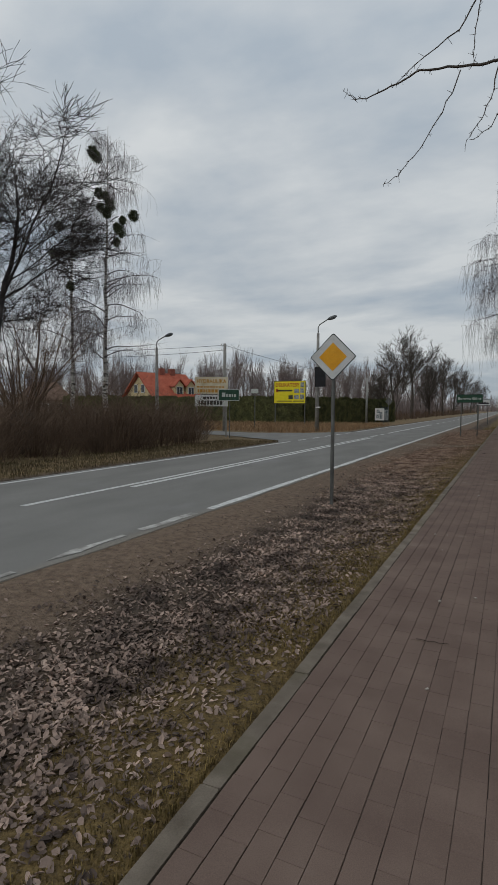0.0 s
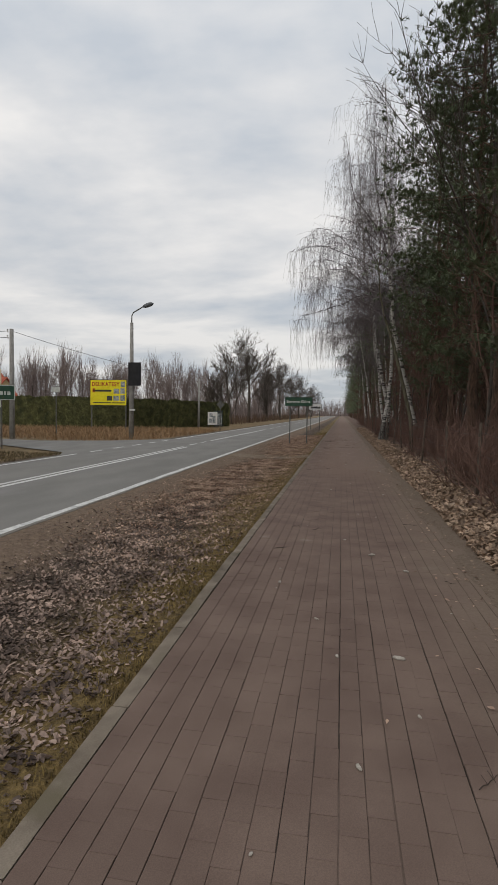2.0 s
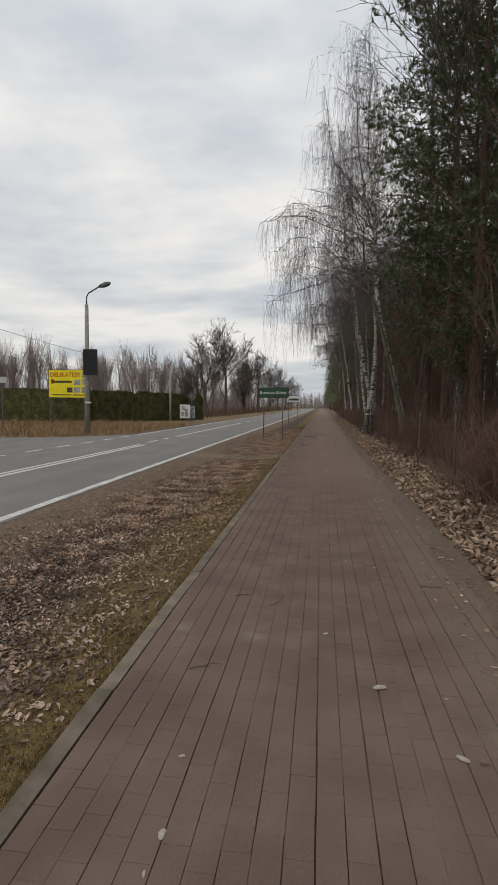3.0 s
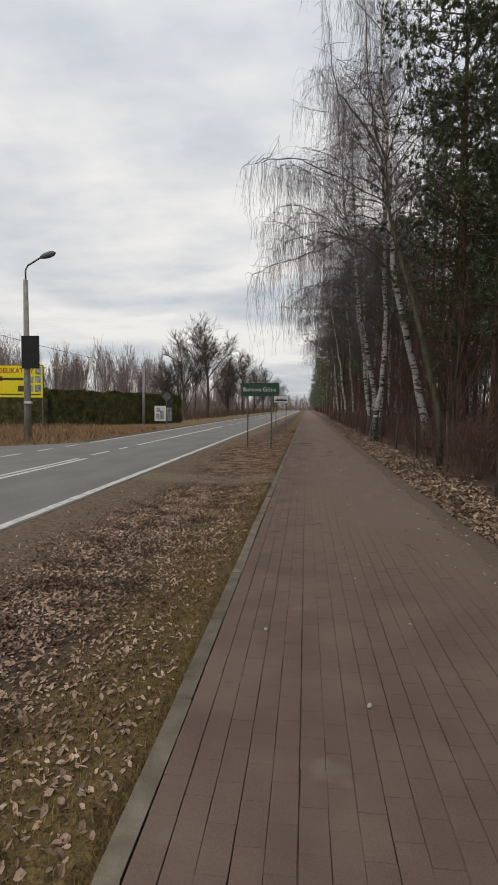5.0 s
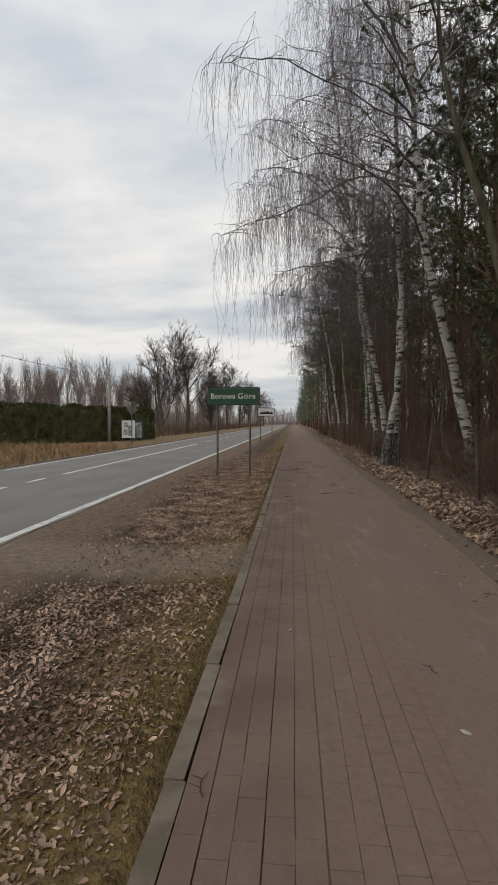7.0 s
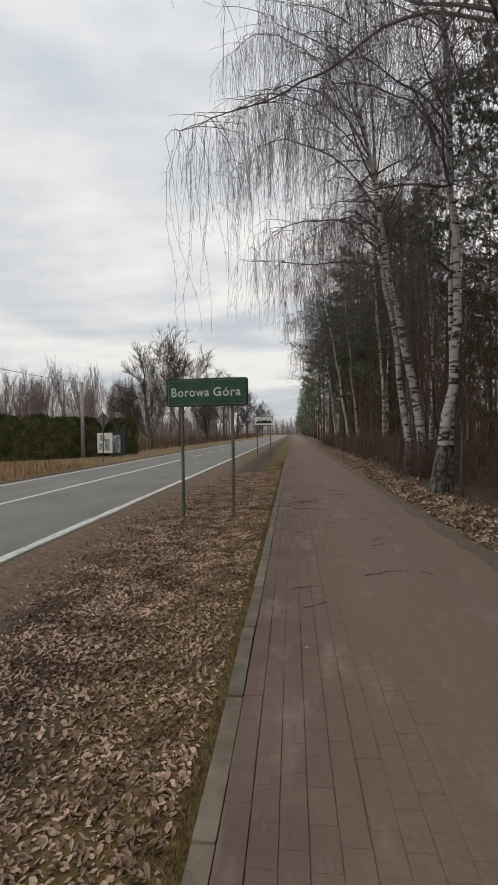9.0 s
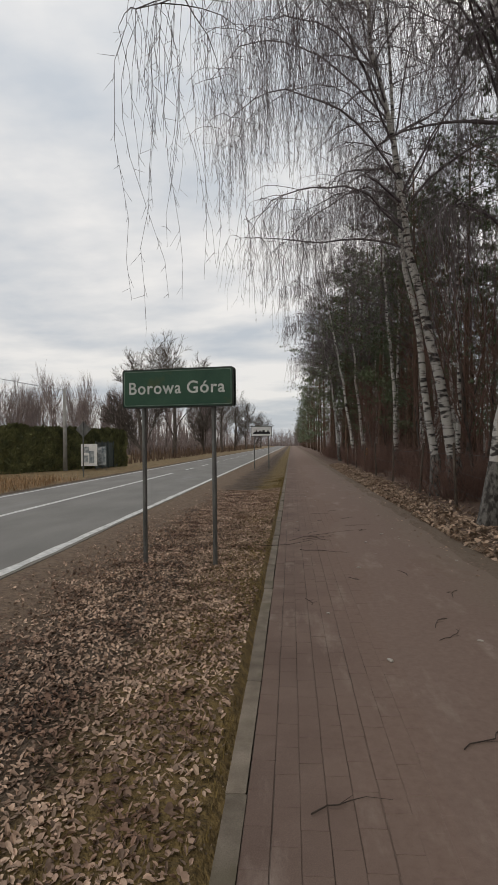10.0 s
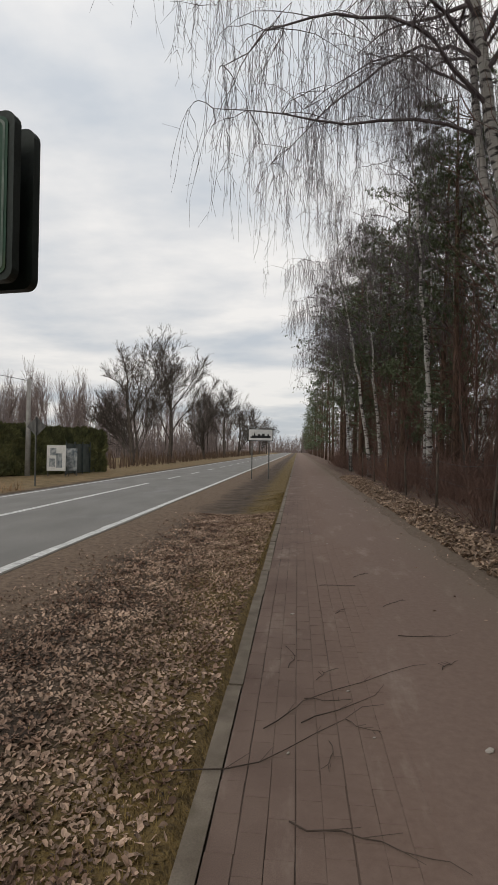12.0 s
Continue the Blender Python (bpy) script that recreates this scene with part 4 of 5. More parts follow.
def priority_sign(at):
    ob = empty("priority_road_sign", at, "priority-road sign, amber diamond with white border, on a steel post", "road sign")
    part("post", rod(0, 0, -0.3, 2.52, 0.030), M["steel"], ob, "galvanised steel post", smooth=False)
    c, h = 2.337, 0.372

    def diamond(s, r):
        out = []
        for a in (-90, 0, 90, 180):
            cx, cz = (h - r * 1.414) * s * math.cos(radians(a)), (h - r * 1.414) * s * math.sin(radians(a))
            out += [(cx + r * math.cos(radians(a + d)), c + cz + r * math.sin(radians(a + d))) for d in (-45, -15, 15, 45)]
        return out

    b = Build()
    b.plate(diamond(1.0, 0.03), -0.052, -0.034)
    part("rim", b, M["sign_edge"], ob, "dark rim")
    b = Build()
    b.plate(diamond(0.955, 0.028), -0.0555, -0.0525)
    part("border", b, M["white"], ob, "white reflective border")
    b = Build()
    b.plate([(x * 0.60, c + (z - c) * 0.60) for x, z in diamond(1.0, 0.012)], -0.059, -0.056)
    part("field", b, M["amber"], ob, "amber field")
    for z in (2.15, 2.43):
        b = Build()
        b.box(-0.05, 0.05, -0.036, 0.036, z - 0.02, z + 0.02)
        part("bracket", b, M["steel"], ob)
    return ob


priority_sign((-1.94, 6.62, -0.09))


def name_board(at):
    ob = empty("town_name_sign", at, "green town-name board with white lettering on two steel posts", "road sign")
    for x in (-0.445, 0.44):
        part("post", rod(x, 0, -0.35, 2.28, 0.028), M["steel"], ob, "galvanised steel post")
    for y, face in ((-0.044, True), (0.044, False)):
        b = Build()
        b.plate(rounded(-0.70, 0.70, 1.853, 2.318, 0.03), y - 0.015, y + 0.015)
        pan = part("panel" if face else "rear_panel", b, M["sign_edge"], ob, "dark-edged sheet panel")
        if face:
            b = Build()
            b.plate(rounded(-0.682, 0.682, 1.870, 2.301, 0.022), y - 0.0185, y - 0.0155)
            part("field", b, M["green"], pan, "green reflective field, slightly stained")
            out, inn = rounded(-0.674, 0.674, 1.878, 2.293, 0.02), rounded(-0.667, 0.667, 1.885, 2.286, 0.016)
            rim = Build()
            n = len(out)
            rim.v = [(px, y - 0.0200, pz) for px, pz in out] + [(px, y - 0.0200, pz) for px, pz in inn]
            rim.f = [(i, (i + 1) % n, n + (i + 1) % n, n + i) for i in range(n)]
            part("outline", rim, M["sign_line"], pan, "thin pale outline")
            lettering("Borowa", 0.205, M["letter"], pan, (-0.2825, y - 0.0200, 2.082), 0.001, bold=0.003, width=0.665)
            lettering("Góra", 0.205, M["letter"], pan, (0.360, y - 0.0200, 2.082), 0.001, bold=0.003, width=0.469)
        for x in (-0.445, 0.44):
            b = Build()
            b.box(x - 0.04, x + 0.04, -0.031, 0.031, 1.96, 2.0)
            part("bracket", b, M["steel"], ob)
    return ob


name_board((-1.515, 31.42, -0.05)).rotation_euler = (0, 0, radians(-8))


def built_up_sign(at):
    ob = empty("built_up_area_sign", at, "white built-up-area sign with black skyline on two posts", "road sign")
    for x in (-0.42, 0.42):
        part("post", rod(x, 0, -0.3, 2.7, 0.03), M["steel"], ob)
    b = Build()
    b.plate(rounded(-0.62, 0.62, 2.16, 2.76, 0.04), -0.06, -0.034)
    part("panel", b, M["sign_edge"], ob)
    b = Build()
    b.plate(rounded(-0.59, 0.59, 2.19, 2.73, 0.03), -0.064, -0.0605)
    part("field", b, M["white"], ob)
    b = Build()
    sky = [(-0.5, 2.30), (0.5, 2.30), (0.5, 2.42), (0.42, 2.42), (0.42, 2.50), (0.34, 2.50), (0.34, 2.42), (0.2, 2.42), (0.2, 2.52), (0.06, 2.52), (0.06, 2.44), (-0.02, 2.44),
           (-0.02, 2.50), (-0.14, 2.50), (-0.14, 2.43), (-0.26, 2.43), (-0.30, 2.58), (-0.34, 2.43), (-0.42, 2.43), (-0.42, 2.38), (-0.5, 2.38)]
    b.plate(sky, -0.068, -0.0645)
    part("skyline", b, M["black"], ob, "black town skyline")
    return ob


built_up_sign((-1.89, 57.0, -0.36))

# ---- far side of the road ----


def street_lamp(name, at, H, label, tall=True, turn=0):
    ob = empty(name, at, label, "street lamp")
    b = Build()
    b.tube([(0, 0, -0.3), (0, 0, H * 0.86)], [0.15, 0.085], 12)
    part("pole", b, M["concrete"], ob, "tapered concrete pole", smooth=True)
    b = Build()
    b.tube([(0, 0, H * 0.84), (0, 0, H * 0.91), (0.10, 0, H * 0.935), (0.75, 0, H * 0.985)], [0.035] * 4, 8)
    part("arm", b, M["steel"], ob, smooth=True)
    b = Build()
    pts = [(0.62 + 0.6 * t, 0, H * 0.976 + 0.17 * t) for t in (0, 0.2, 0.5, 0.8, 1)]
    b.tube(pts, [0.05, 0.10, 0.13, 0.11, 0.03], 8)
    part("lamp_head", b, M["lamp_head"], ob, "grey lamp head", smooth=True)
    ob.rotation_euler = (0, 0, radians(turn))
    return ob


lamp = street_lamp("street_lamp", (-10.68, 32.0, -0.05), 7.27, "street lamp on a concrete pole beside the junction")
b = Build()
b.plate(rounded(-0.03, 0.68, 3.2, 4.45, 0.02), -0.20, -0.16)
board = empty("dark_panel", (-10.76, 32.0, -0.40), "black back of a sign panel hung on a lamp pole", "sign")
part("panel", b, M["black"], board)
for z in (3.5, 4.2):
    b = Build()
    b.box(0.02, 0.28, -0.16, 0.12, z - 0.03, z + 0.03)
    part("bracket", b, M["steel"], board)
b = Build()
b.box(-0.02, 0.26, -0.22, -0.10, 1.50, 1.58)
part("white_box", b, M["frame_white"], lamp, "small white box")


def billboard(at, turn):
    ob = empty("billboard", at, "yellow shop billboard with red heading on two posts", "billboard")
    for x in (-1.36, 1.36):
        part("post", rod(x, 0.04, -0.2, 3.9, 0.05, 8), M["steel"], ob, "dark steel post")
    b = Build()
    b.box(-1.46, 1.46, -0.05, 0.0, 2.12, 4.06)
    part("backing", b, M["dark_print"], ob, "dark frame")
    b = Build()
    b.box(-1.42, 1.42, -0.056, -0.051, 2.16, 4.02)
    part("sheet", b, M["yellow"], ob, "yellow printed sheet")
    lettering("DELIKATESY", 0.40, M["red_print"], ob, (-0.22, -0.059, 3.70), 0.001, bold=0.016, width=2.2)
    for x0, x1, z0, z1, m in ((-1.2, 0.25, 3.16, 3.30, "dark_print"), (-1.2, 0.2, 2.30, 2.37, "dark_print"), (0.3, 1.3, 2.30, 2.37, "dark_print"), (0.98, 1.32, 3.50, 3.92, "blue_print"), (0.95, 1.32, 3.02, 3.42, "blue_print"), (0.42, 0.86, 3.02, 3.38, "blue_print"),
                              (0.95, 1.32, 2.48, 2.90, "blue_print"), (0.40, 0.86, 2.50, 2.86, "blue_print"), (-0.1, 0.30, 2.50, 2.84, "dark_print"), (-1.25, -1.05, 3.10, 3.40, "red_print")):
        b = Build()
        b.box(x0, x1, -0.062, -0.0575, z0, z1)
        part("print", b, M[m], ob)
    ob.rotation_euler = (0, 0, radians(turn))
    return ob


billboard((-16.58, 42.3, -0.32), 0)


def utility_pole(at, H, name="utility_pole", label="grey concrete utility pole"):
    ob = empty(name, at, label, "pole")
    b = Build()
    b.tube([(0, 0, -0.3), (0, 0, H)], [0.14, 0.095], 8)
    part("shaft", b, M["concrete"], ob, smooth=True)
    for k, z in enumerate((0.15, 0.45)):
        b = Build()
        b.tube([(-0.16, 0, H - z), (-0.22, 0, H - z), (-0.22, 0, H - z + 0.14)], [0.02, 0.02, 0.045], 6)
        part("insulator", b, M["frame_white"], ob)
    return ob


utility_pole((-13.05, 55.3, -0.2), 4.82)
utility_pole((-15.6, 28.6, -0.05), 5.45, label="concrete utility pole carrying wires")


def diamond_back(at):
    ob = empty("sign_back", at, "grey back of a diamond road sign on a post", "road sign")
    part("post", rod(0, 0, -0.3, 2.5, 0.03), M["steel"], ob)
    b = Build()
    b.plate([(0, 1.78), (0.36, 2.14), (0, 2.5), (-0.36, 2.14)], 0.032, 0.05)
    part("plate", b, M["steel"], ob, "bare metal back")
    return ob


diamond_back((-9.49, 48.9, -0.05))


def advert_boards(at, turn):
    ob = empty("advert_board", at, "two-tier advertising board on wooden posts, cream above white", "sign board")
    for x in (-1.0, 1.0):
        b = Build()
        b.box(x - 0.05, x + 0.05, 0, 0.1, -0.2, 4.2)
        part("post", b, M["concrete"], ob, "weathered post")
    for z0, z1, m, rows in ((3.02, 4.22, "cream", ((3.46, 3.56, 0.9), (3.12, 3.34, 0.85))), (2.15, 2.95, "frame_white", ((2.66, 2.82, 0.5), (2.26, 2.55, 0.8)))):
        b = Build()
        b.box(-1.12, 1.12, -0.06, -0.002, z0, z1)
        pan = part("panel", b, M[m], ob)
        if m == "cream":
            lettering("HYDRAULIKA", 0.36, M["orange"], pan, (0, -0.0625, 3.90), 0.001, bold=0.014, width=2.0)
        for a, c, w in rows:
            x = -w * 1.1
            while x < w * 1.1 - 0.1:
                ww = U(0.10, 0.2)
                b = Build()
                b.box(x, x + ww, -0.066, -0.0615, a, c)
                part("print", b, M["dark_print" if m != "cream" else "orange"], pan)
                x += ww + 0.05
    ob.rotation_euler = (0, 0, radians(turn))
    ob.scale = (0.75, 0.75, 0.72)
    return ob


advert_boards((-13.22, 22.7, -0.05), 25)


def place_sign(at, turn):
    ob = empty("direction_sign", at, "small green place sign with white edge on a post", "road sign")
    part("post", rod(0.05, 0.05, -0.3, 3.0, 0.03), M["steel"], ob)
    b = Build()
    b.plate(rounded(-0.75, 0.75, 2.36, 3.12, 0.05), -0.03, 0.015)
    part("panel", b, M["letter"], ob, "white-edged panel")
    b = Build()
    b.plate(rounded(-0.71, 0.71, 2.40, 3.08, 0.04), -0.036, -0.031)
    part("field", b, M["green"], ob)
    for x0, x1, z1 in ((-0.5, -0.26, 2.9), (-0.2, -0.08, 2.8), (-0.02, 0.14, 2.8), (0.2, 0.3, 2.8), (0.36, 0.52, 2.8)):
        b = Build()
        b.box(x0, x1, -0.042, -0.0365, 2.62, z1)
        part("print", b, M["letter"], ob)
    ob.rotation_euler = (0, 0, radians(turn))
    ob.scale = (0.69, 0.69, 0.735)
    return ob


place_sign((-12.0, 22.3, 0.04), 22)
ob = empty("small_sign", (-15.0, 31.8, -0.05), "small plate on a thin post before the hedge", "road sign")
part("post", rod(0, 0, -0.2, 2.75, 0.03, 8), M["steel"], ob)
b = Build()
b.plate(rounded(-0.26, 0.26, 2.45, 2.75, 0.03), -0.05, -0.032)
part("plate", b, M["letter"], ob, "pale plate")
street_lamp("street_lamp", (-21.9, 30.3, -0.1), 6.6, "distant street lamp beyond the side road", turn=10)

# wires between the poles
for k, (a, c) in enumerate((((-15.6, 28.6, 5.3), (-40, 30, 6.2)), ((-15.6, 28.6, 5.0), (-40, 31, 5.6)), ((-15.6, 28.6, 5.3), (-13.05, 55.3, 4.55)))):
    b = Build()
    A, C = Vector(a), Vector(c)
    b.tube([tuple(A.lerp(C, t / 10) - Vector((0, 0, 1.2 * t / 10 * (1 - t / 10)))) for t in range(11)], [0.012] * 11, 4)
    tagged(part("overhead_wire", b, M["wire"]), "thin overhead wire slung between poles", "wire", "overhead wires")


# ---- hedge ----


def hedge_run(name, a, c, H, depth, n, seed):
    q = random.Random(seed)
    A, C = Vector(a), Vector(c)
    d = (C - A).normalized()
    s = Vector((-d.y, d.x, 0))
    L = (C - A).length
    core, fo = Build(), Build()
    for k in range(int(L / 0.8)):
        t = (k + 0.5) * 0.8
        p = A + d * t
        core.tube([(p.x, p.y, -0.1), (p.x + q.gauss(0, 0.1), p.y, H * 0.85)], [0.05, 0.02], 5)
    for _ in range(n):
        t, u = q.uniform(0, L), q.random()
        hh = H * (1 + 0.09 * noise.noise((t * 0.8, seed, 0)) + 0.05 * noise.noise((t * 2.5, seed, 3)))
        z = hh * (1 - q.random() ** 1.3)
        front = q.random() < 0.65
        bulge = 0.5 * depth * (1 + 0.2 * noise.noise((t, z * 1.2, seed))) * min(1, 0.55 + (hh - z) * 1.2)
        off = -bulge * (1 if front else q.uniform(-1, 1))
        p = A + d * t + s * off
        l = q.uniform(0.10, 0.24)
        for _ in range(4):
            u, v = q.gauss(0, 0.7), q.gauss(0.7, 0.6)
            m = math.hypot(u, v) or 1
            side_on = -0.25 if off < 0 else 0.25
            e = (d * (u / m) + s * (side_on + q.gauss(0, 0.2)) + Vector((0, 0, v / m))) * l
            w = (d * (-v / m) + s * q.gauss(0, 0.25) + Vector((0, 0, u / m))) * l * 0.30
            o = len(fo.v)
            cz = z
            fo.v += [(p.x + w.x, p.y + w.y, cz + w.z), (p.x - w.x, p.y - w.y, cz - w.z), (p.x + e.x, p.y + e.y, cz + e.z)]
            fo.f.append((o, o + 1, o + 2))
    inner = Build()
    for k in range(int(L / 1.0)):
        p0, p1 = A + d * (k * 1.0), A + d * (k * 1.0 + 1.0)
        inner.add([(p.x + s.x * o, p.y + s.y * o, z) for p in (p0, p1) for o in (-depth * 0.3, depth * 0.3) for z in (0, H * 0.86)],
                  [(0, 1, 5, 4), (2, 6, 7, 3), (1, 3, 7, 5), (0, 2, 3, 1), (4, 5, 7, 6)])
    ob = empty(name, (0, 0, -0.05), "dense dark green clipped conifer hedge beyond dry grass", "hedge")
    part("stems", core, M["bark"], ob)
    part("inner_growth", inner, M["hedge"], ob)
    tagged(part("foliage", fo, M["hedge"], ob, "dark green sprays"), kind="stuff")


hedge_run("conifer_hedge", (-42, 42.5, 0), (-17.0, 46.8, 0), 2.45, 1.3, 15000, 3)
hedge_run("conifer_hedge", (-17.3, 46.6, 0), (-11.9, 61.5, 0), 2.40, 1.3, 12000, 4)

# boundary panel and posters at the end of the hedge
gate = empty("boundary_panel", (-11.9, 57.0, -0.1), "dark grey-green sheet fence panel before a hedge", "fence")
for k in range(5):
    b = Build()
    b.box(-0.02, 0.02, k * 0.95, k * 0.95 + 0.92, 0.1, 1.65)
    part("sheet", b, M["fence_dark"], gate)
for k in range(6):
    part("post", rod(0.05, k * 0.95 - 0.015, -0.2, 1.75, 0.035, 6), M["fence_dark"], gate)
gate.rotation_euler = (0, 0, radians(-3))
for k, (x, y, w, h, m) in enumerate(((-11.75, 55.6, 0.95, 1.25, "frame_white"), (-11.2, 56.2, 0.5, 1.1, "blue_print"))):
    ob = empty("poster_board", (x, y, -0.1), "white poster board with grey print on a fence", "poster", "posters at the hedge")
    b = Build()
    b.box(-w / 2, w / 2, -0.02, 0.02, 0.3, 0.3 + h)
    part("board", b, M[m], ob)
    for x0, x1, z0, z1 in ((-0.35, -0.05, 0.5, 0.9), (0.0, 0.3, 0.45, 1.15), (-0.3, 0.0, 1.05, 1.4)):
        if x1 < w / 2:
            b = Build()
            b.box(x0, x1, -0.028, -0.021, z0, z1)
            part("print", b, M["blue_print"], ob)
    for sx in (-w / 2 + 0.04, w / 2 - 0.04):
        part("post", rod(sx, 0.05, -0.2, 1.5, 0.025, 6), M["steel"], ob)

# ---- house ----


def house(at, turn):
    ob = empty("house", at, "house with cream plaster and a steep red tiled roof", "house")
    W2, D2, E, R = 4.3, 4.6, 2.9, 7.0
    b = Build()
    b.add([(-W2, -D2, -0.3), (W2, -D2, -0.3), (W2, D2, -0.3), (-W2, D2, -0.3), (-W2, -D2, E), (W2, -D2, E), (W2, D2, E), (-W2, D2, E), (-W2, 0, R - 0.3), (W2, 0, R - 0.3)],
          [(0, 1, 5, 4), (1, 2, 6, 9, 5), (2, 3, 7, 6), (3, 0, 4, 8, 7)])
    part("wall", b, M["plaster"], ob, "cream plaster wall")
    b = Build()
    o = 0.6
    for sgn in (-1, 1):
        y0, z0 = sgn * (D2 + o), E - (R - E) * o / D2
        b.add([(-W2 - o, y0, z0), (W2 + o, y0, z0), (W2 + o, 0, R), (-W2 - o, 0, R), (-W2 - o, y0, z0 + 0.25), (W2 + o, y0, z0 + 0.25), (W2 + o, 0, R + 0.25), (-W2 - o, 0, R + 0.25)],
              [(0, 1, 2, 3), (4, 5, 6, 7), (0, 1, 5, 4), (1, 2, 6, 5), (3, 0, 4, 7)])
    part("roof", b, M["roof"], ob, "red tiled roof")
    for x in (-0.2, 1.9):
        b = Build()
        b.box(x - 0.45, x + 0.45, -0.4, 0.4, R - 0.5, R + 1.0)
        part("chimney", b, M["brick_red"], ob, "brick chimney")
    for x in (0.7, 3.0):
        d = Build()
        y0 = -D2 * 0.82
        d.add([(x - 0.9, y0, E + 0.5), (x + 0.9, y0, E + 0.5), (x + 0.9, y0, E + 2.2), (x, y0, E + 3.1), (x - 0.9, y0, E + 2.2), (x - 0.9, 0, E + 2.2), (x + 0.9, 0, E + 2.2), (x, 0, E + 3.1)],
              [(0, 1, 2, 3, 4), (0, 4, 5), (1, 6, 2)])
        dm = part("dormer", d, M["plaster"], ob, "gabled dormer")
        rf = Build()
        rf.add([(x - 1.15, y0 - 0.3, E + 2.0), (x, y0 - 0.3, E + 3.2), (x, 0.2, E + 3.2), (x - 1.15, 0.2, E + 2.0), (x + 1.15, y0 - 0.3, E + 2.0), (x + 1.15, 0.2, E + 2.0),
                (x - 1.15, y0 - 0.3, E + 2.16), (x, y0 - 0.3, E + 3.36), (x, 0.2, E + 3.36), (x - 1.15, 0.2, E + 2.16), (x + 1.15, y0 - 0.3, E + 2.16), (x + 1.15, 0.2, E + 2.16)],
               [(0, 1, 2, 3), (1, 4, 5, 2), (6, 7, 8, 9), (7, 10, 11, 8), (0, 1, 7, 6), (1, 4, 10, 7)])
        part("dormer_roof", rf, M["roof"], dm)
        w = Build()
        w.box(x - 0.6, x + 0.6, y0 - 0.08, y0 - 0.01, E + 0.8, E + 2.1)
        wf = part("window", w, M["frame_white"], dm, "white window frame")
        for s in (-1, 1):
            w = Build()
            w.box(x + s * 0.29 - 0.23, x + s * 0.29 + 0.23, y0 - 0.10, y0 - 0.082, E + 0.9, E + 2.0)
            part("pane", w, M["glass"], dm)
    for y, z in ((-1.0, E + 1.0), (1.0, E + 1.0), (-1.8, 1.0), (1.8, 1.0)):
        w = Build()
        w.box(-W2 - 0.08, -W2 - 0.01, y - 0.5, y + 0.5, z, z + 1.4)
        wn_ = part("window", w, M["frame_white"], ob, "white window frame")
        w = Build()
        w.box(-W2 - 0.10, -W2 - 0.082, y - 0.4, y + 0.4, z + 0.1, z + 1.3)
        part("pane", w, M["glass"], wn_)
    ob.rotation_euler = (0, 0, radians(turn))
    return ob


house((-51.2, 73.5, -0.3), 70)


def cottage(at, turn):
    ob = empty("cottage", at, "low timber cottage with a brown hipped roof behind trees", "house")
    b = Build()
    b.box(-3.6, 3.6, -2.6, 2.6, -0.3, 2.5)
    part("wall", b, M["timber"], ob, "grey-brown timber wall")
    b = Build()
    eave = [(-4.1, -3.1), (4.1, -3.1), (4.1, 3.1), (-4.1, 3.1)]
    b.add([(x, y, 2.42) for x, y in eave] + [(x, y, 2.58) for x, y in eave] + [(-1.6, 0, 5.2), (1.6, 0, 5.2)],
          [(3, 2, 1, 0), (0, 1, 5, 4), (1, 2, 6, 5), (2, 3, 7, 6), (3, 0, 4, 7), (4, 5, 9, 8), (5, 6, 9), (6, 7, 8, 9), (7, 4, 8)])
    part("roof", b, M["brown_roof"], ob, "brown hipped roof")
    for x in (-2.3, 0.0, 2.3):
        b = Build()
        b.box(x - 0.5, x + 0.5, -2.68, -2.605, 0.9, 2.1)
        win = part("window", b, M["frame_white"], ob, "pale window frame")
        b = Build()
        b.box(x - 0.42, x + 0.42, -2.70, -2.682, 0.98, 2.02)
        part("pane", b, M["glass"], win)
    ob.rotation_euler = (0, 0, radians(turn))


cottage((-60.5, 57.5, -0.3), 45)
shed = empty("shed", (-49.5, 57.0, -0.3), "low grey shed with a flat pale roof", "shed")
b = Build()
b.box(-2.0, 2.0, -1.5, 1.5, -0.2, 1.95)
part("wall", b, M["timber"], shed)
b = Build()
b.box(-2.2, 2.2, -1.7, 1.7, 1.95, 2.12)
part("roof", b, M["concrete"], shed, "flat pale sheet roof")
shed.rotation_euler = (0, 0, radians(40))

# ---- trees and shrubs of the far side ----


def mistletoe_ball(parent, at, r, seed):
    q = random.Random(seed)
    b = Build()
    for _ in range(620):
        d = Vector((q.gauss(0, 1), q.gauss(0, 1), q.gauss(0, 1))).normalized()
        p = d * r * q.uniform(0.35, 0.85)
        e = p + d * r * 0.15 + Vector((q.gauss(0, 0.05), q.gauss(0, 0.05), q.gauss(0, 0.05)))
        w = Vector((-d.y, d.x, 0.3)).normalized() * 0.05
        b.add([tuple(at + p + w), tuple(at + p - w), tuple(at + e)], [(0, 1, 2)])
    part("mistletoe", b, M["mistletoe"], parent, "dark round mistletoe bush")


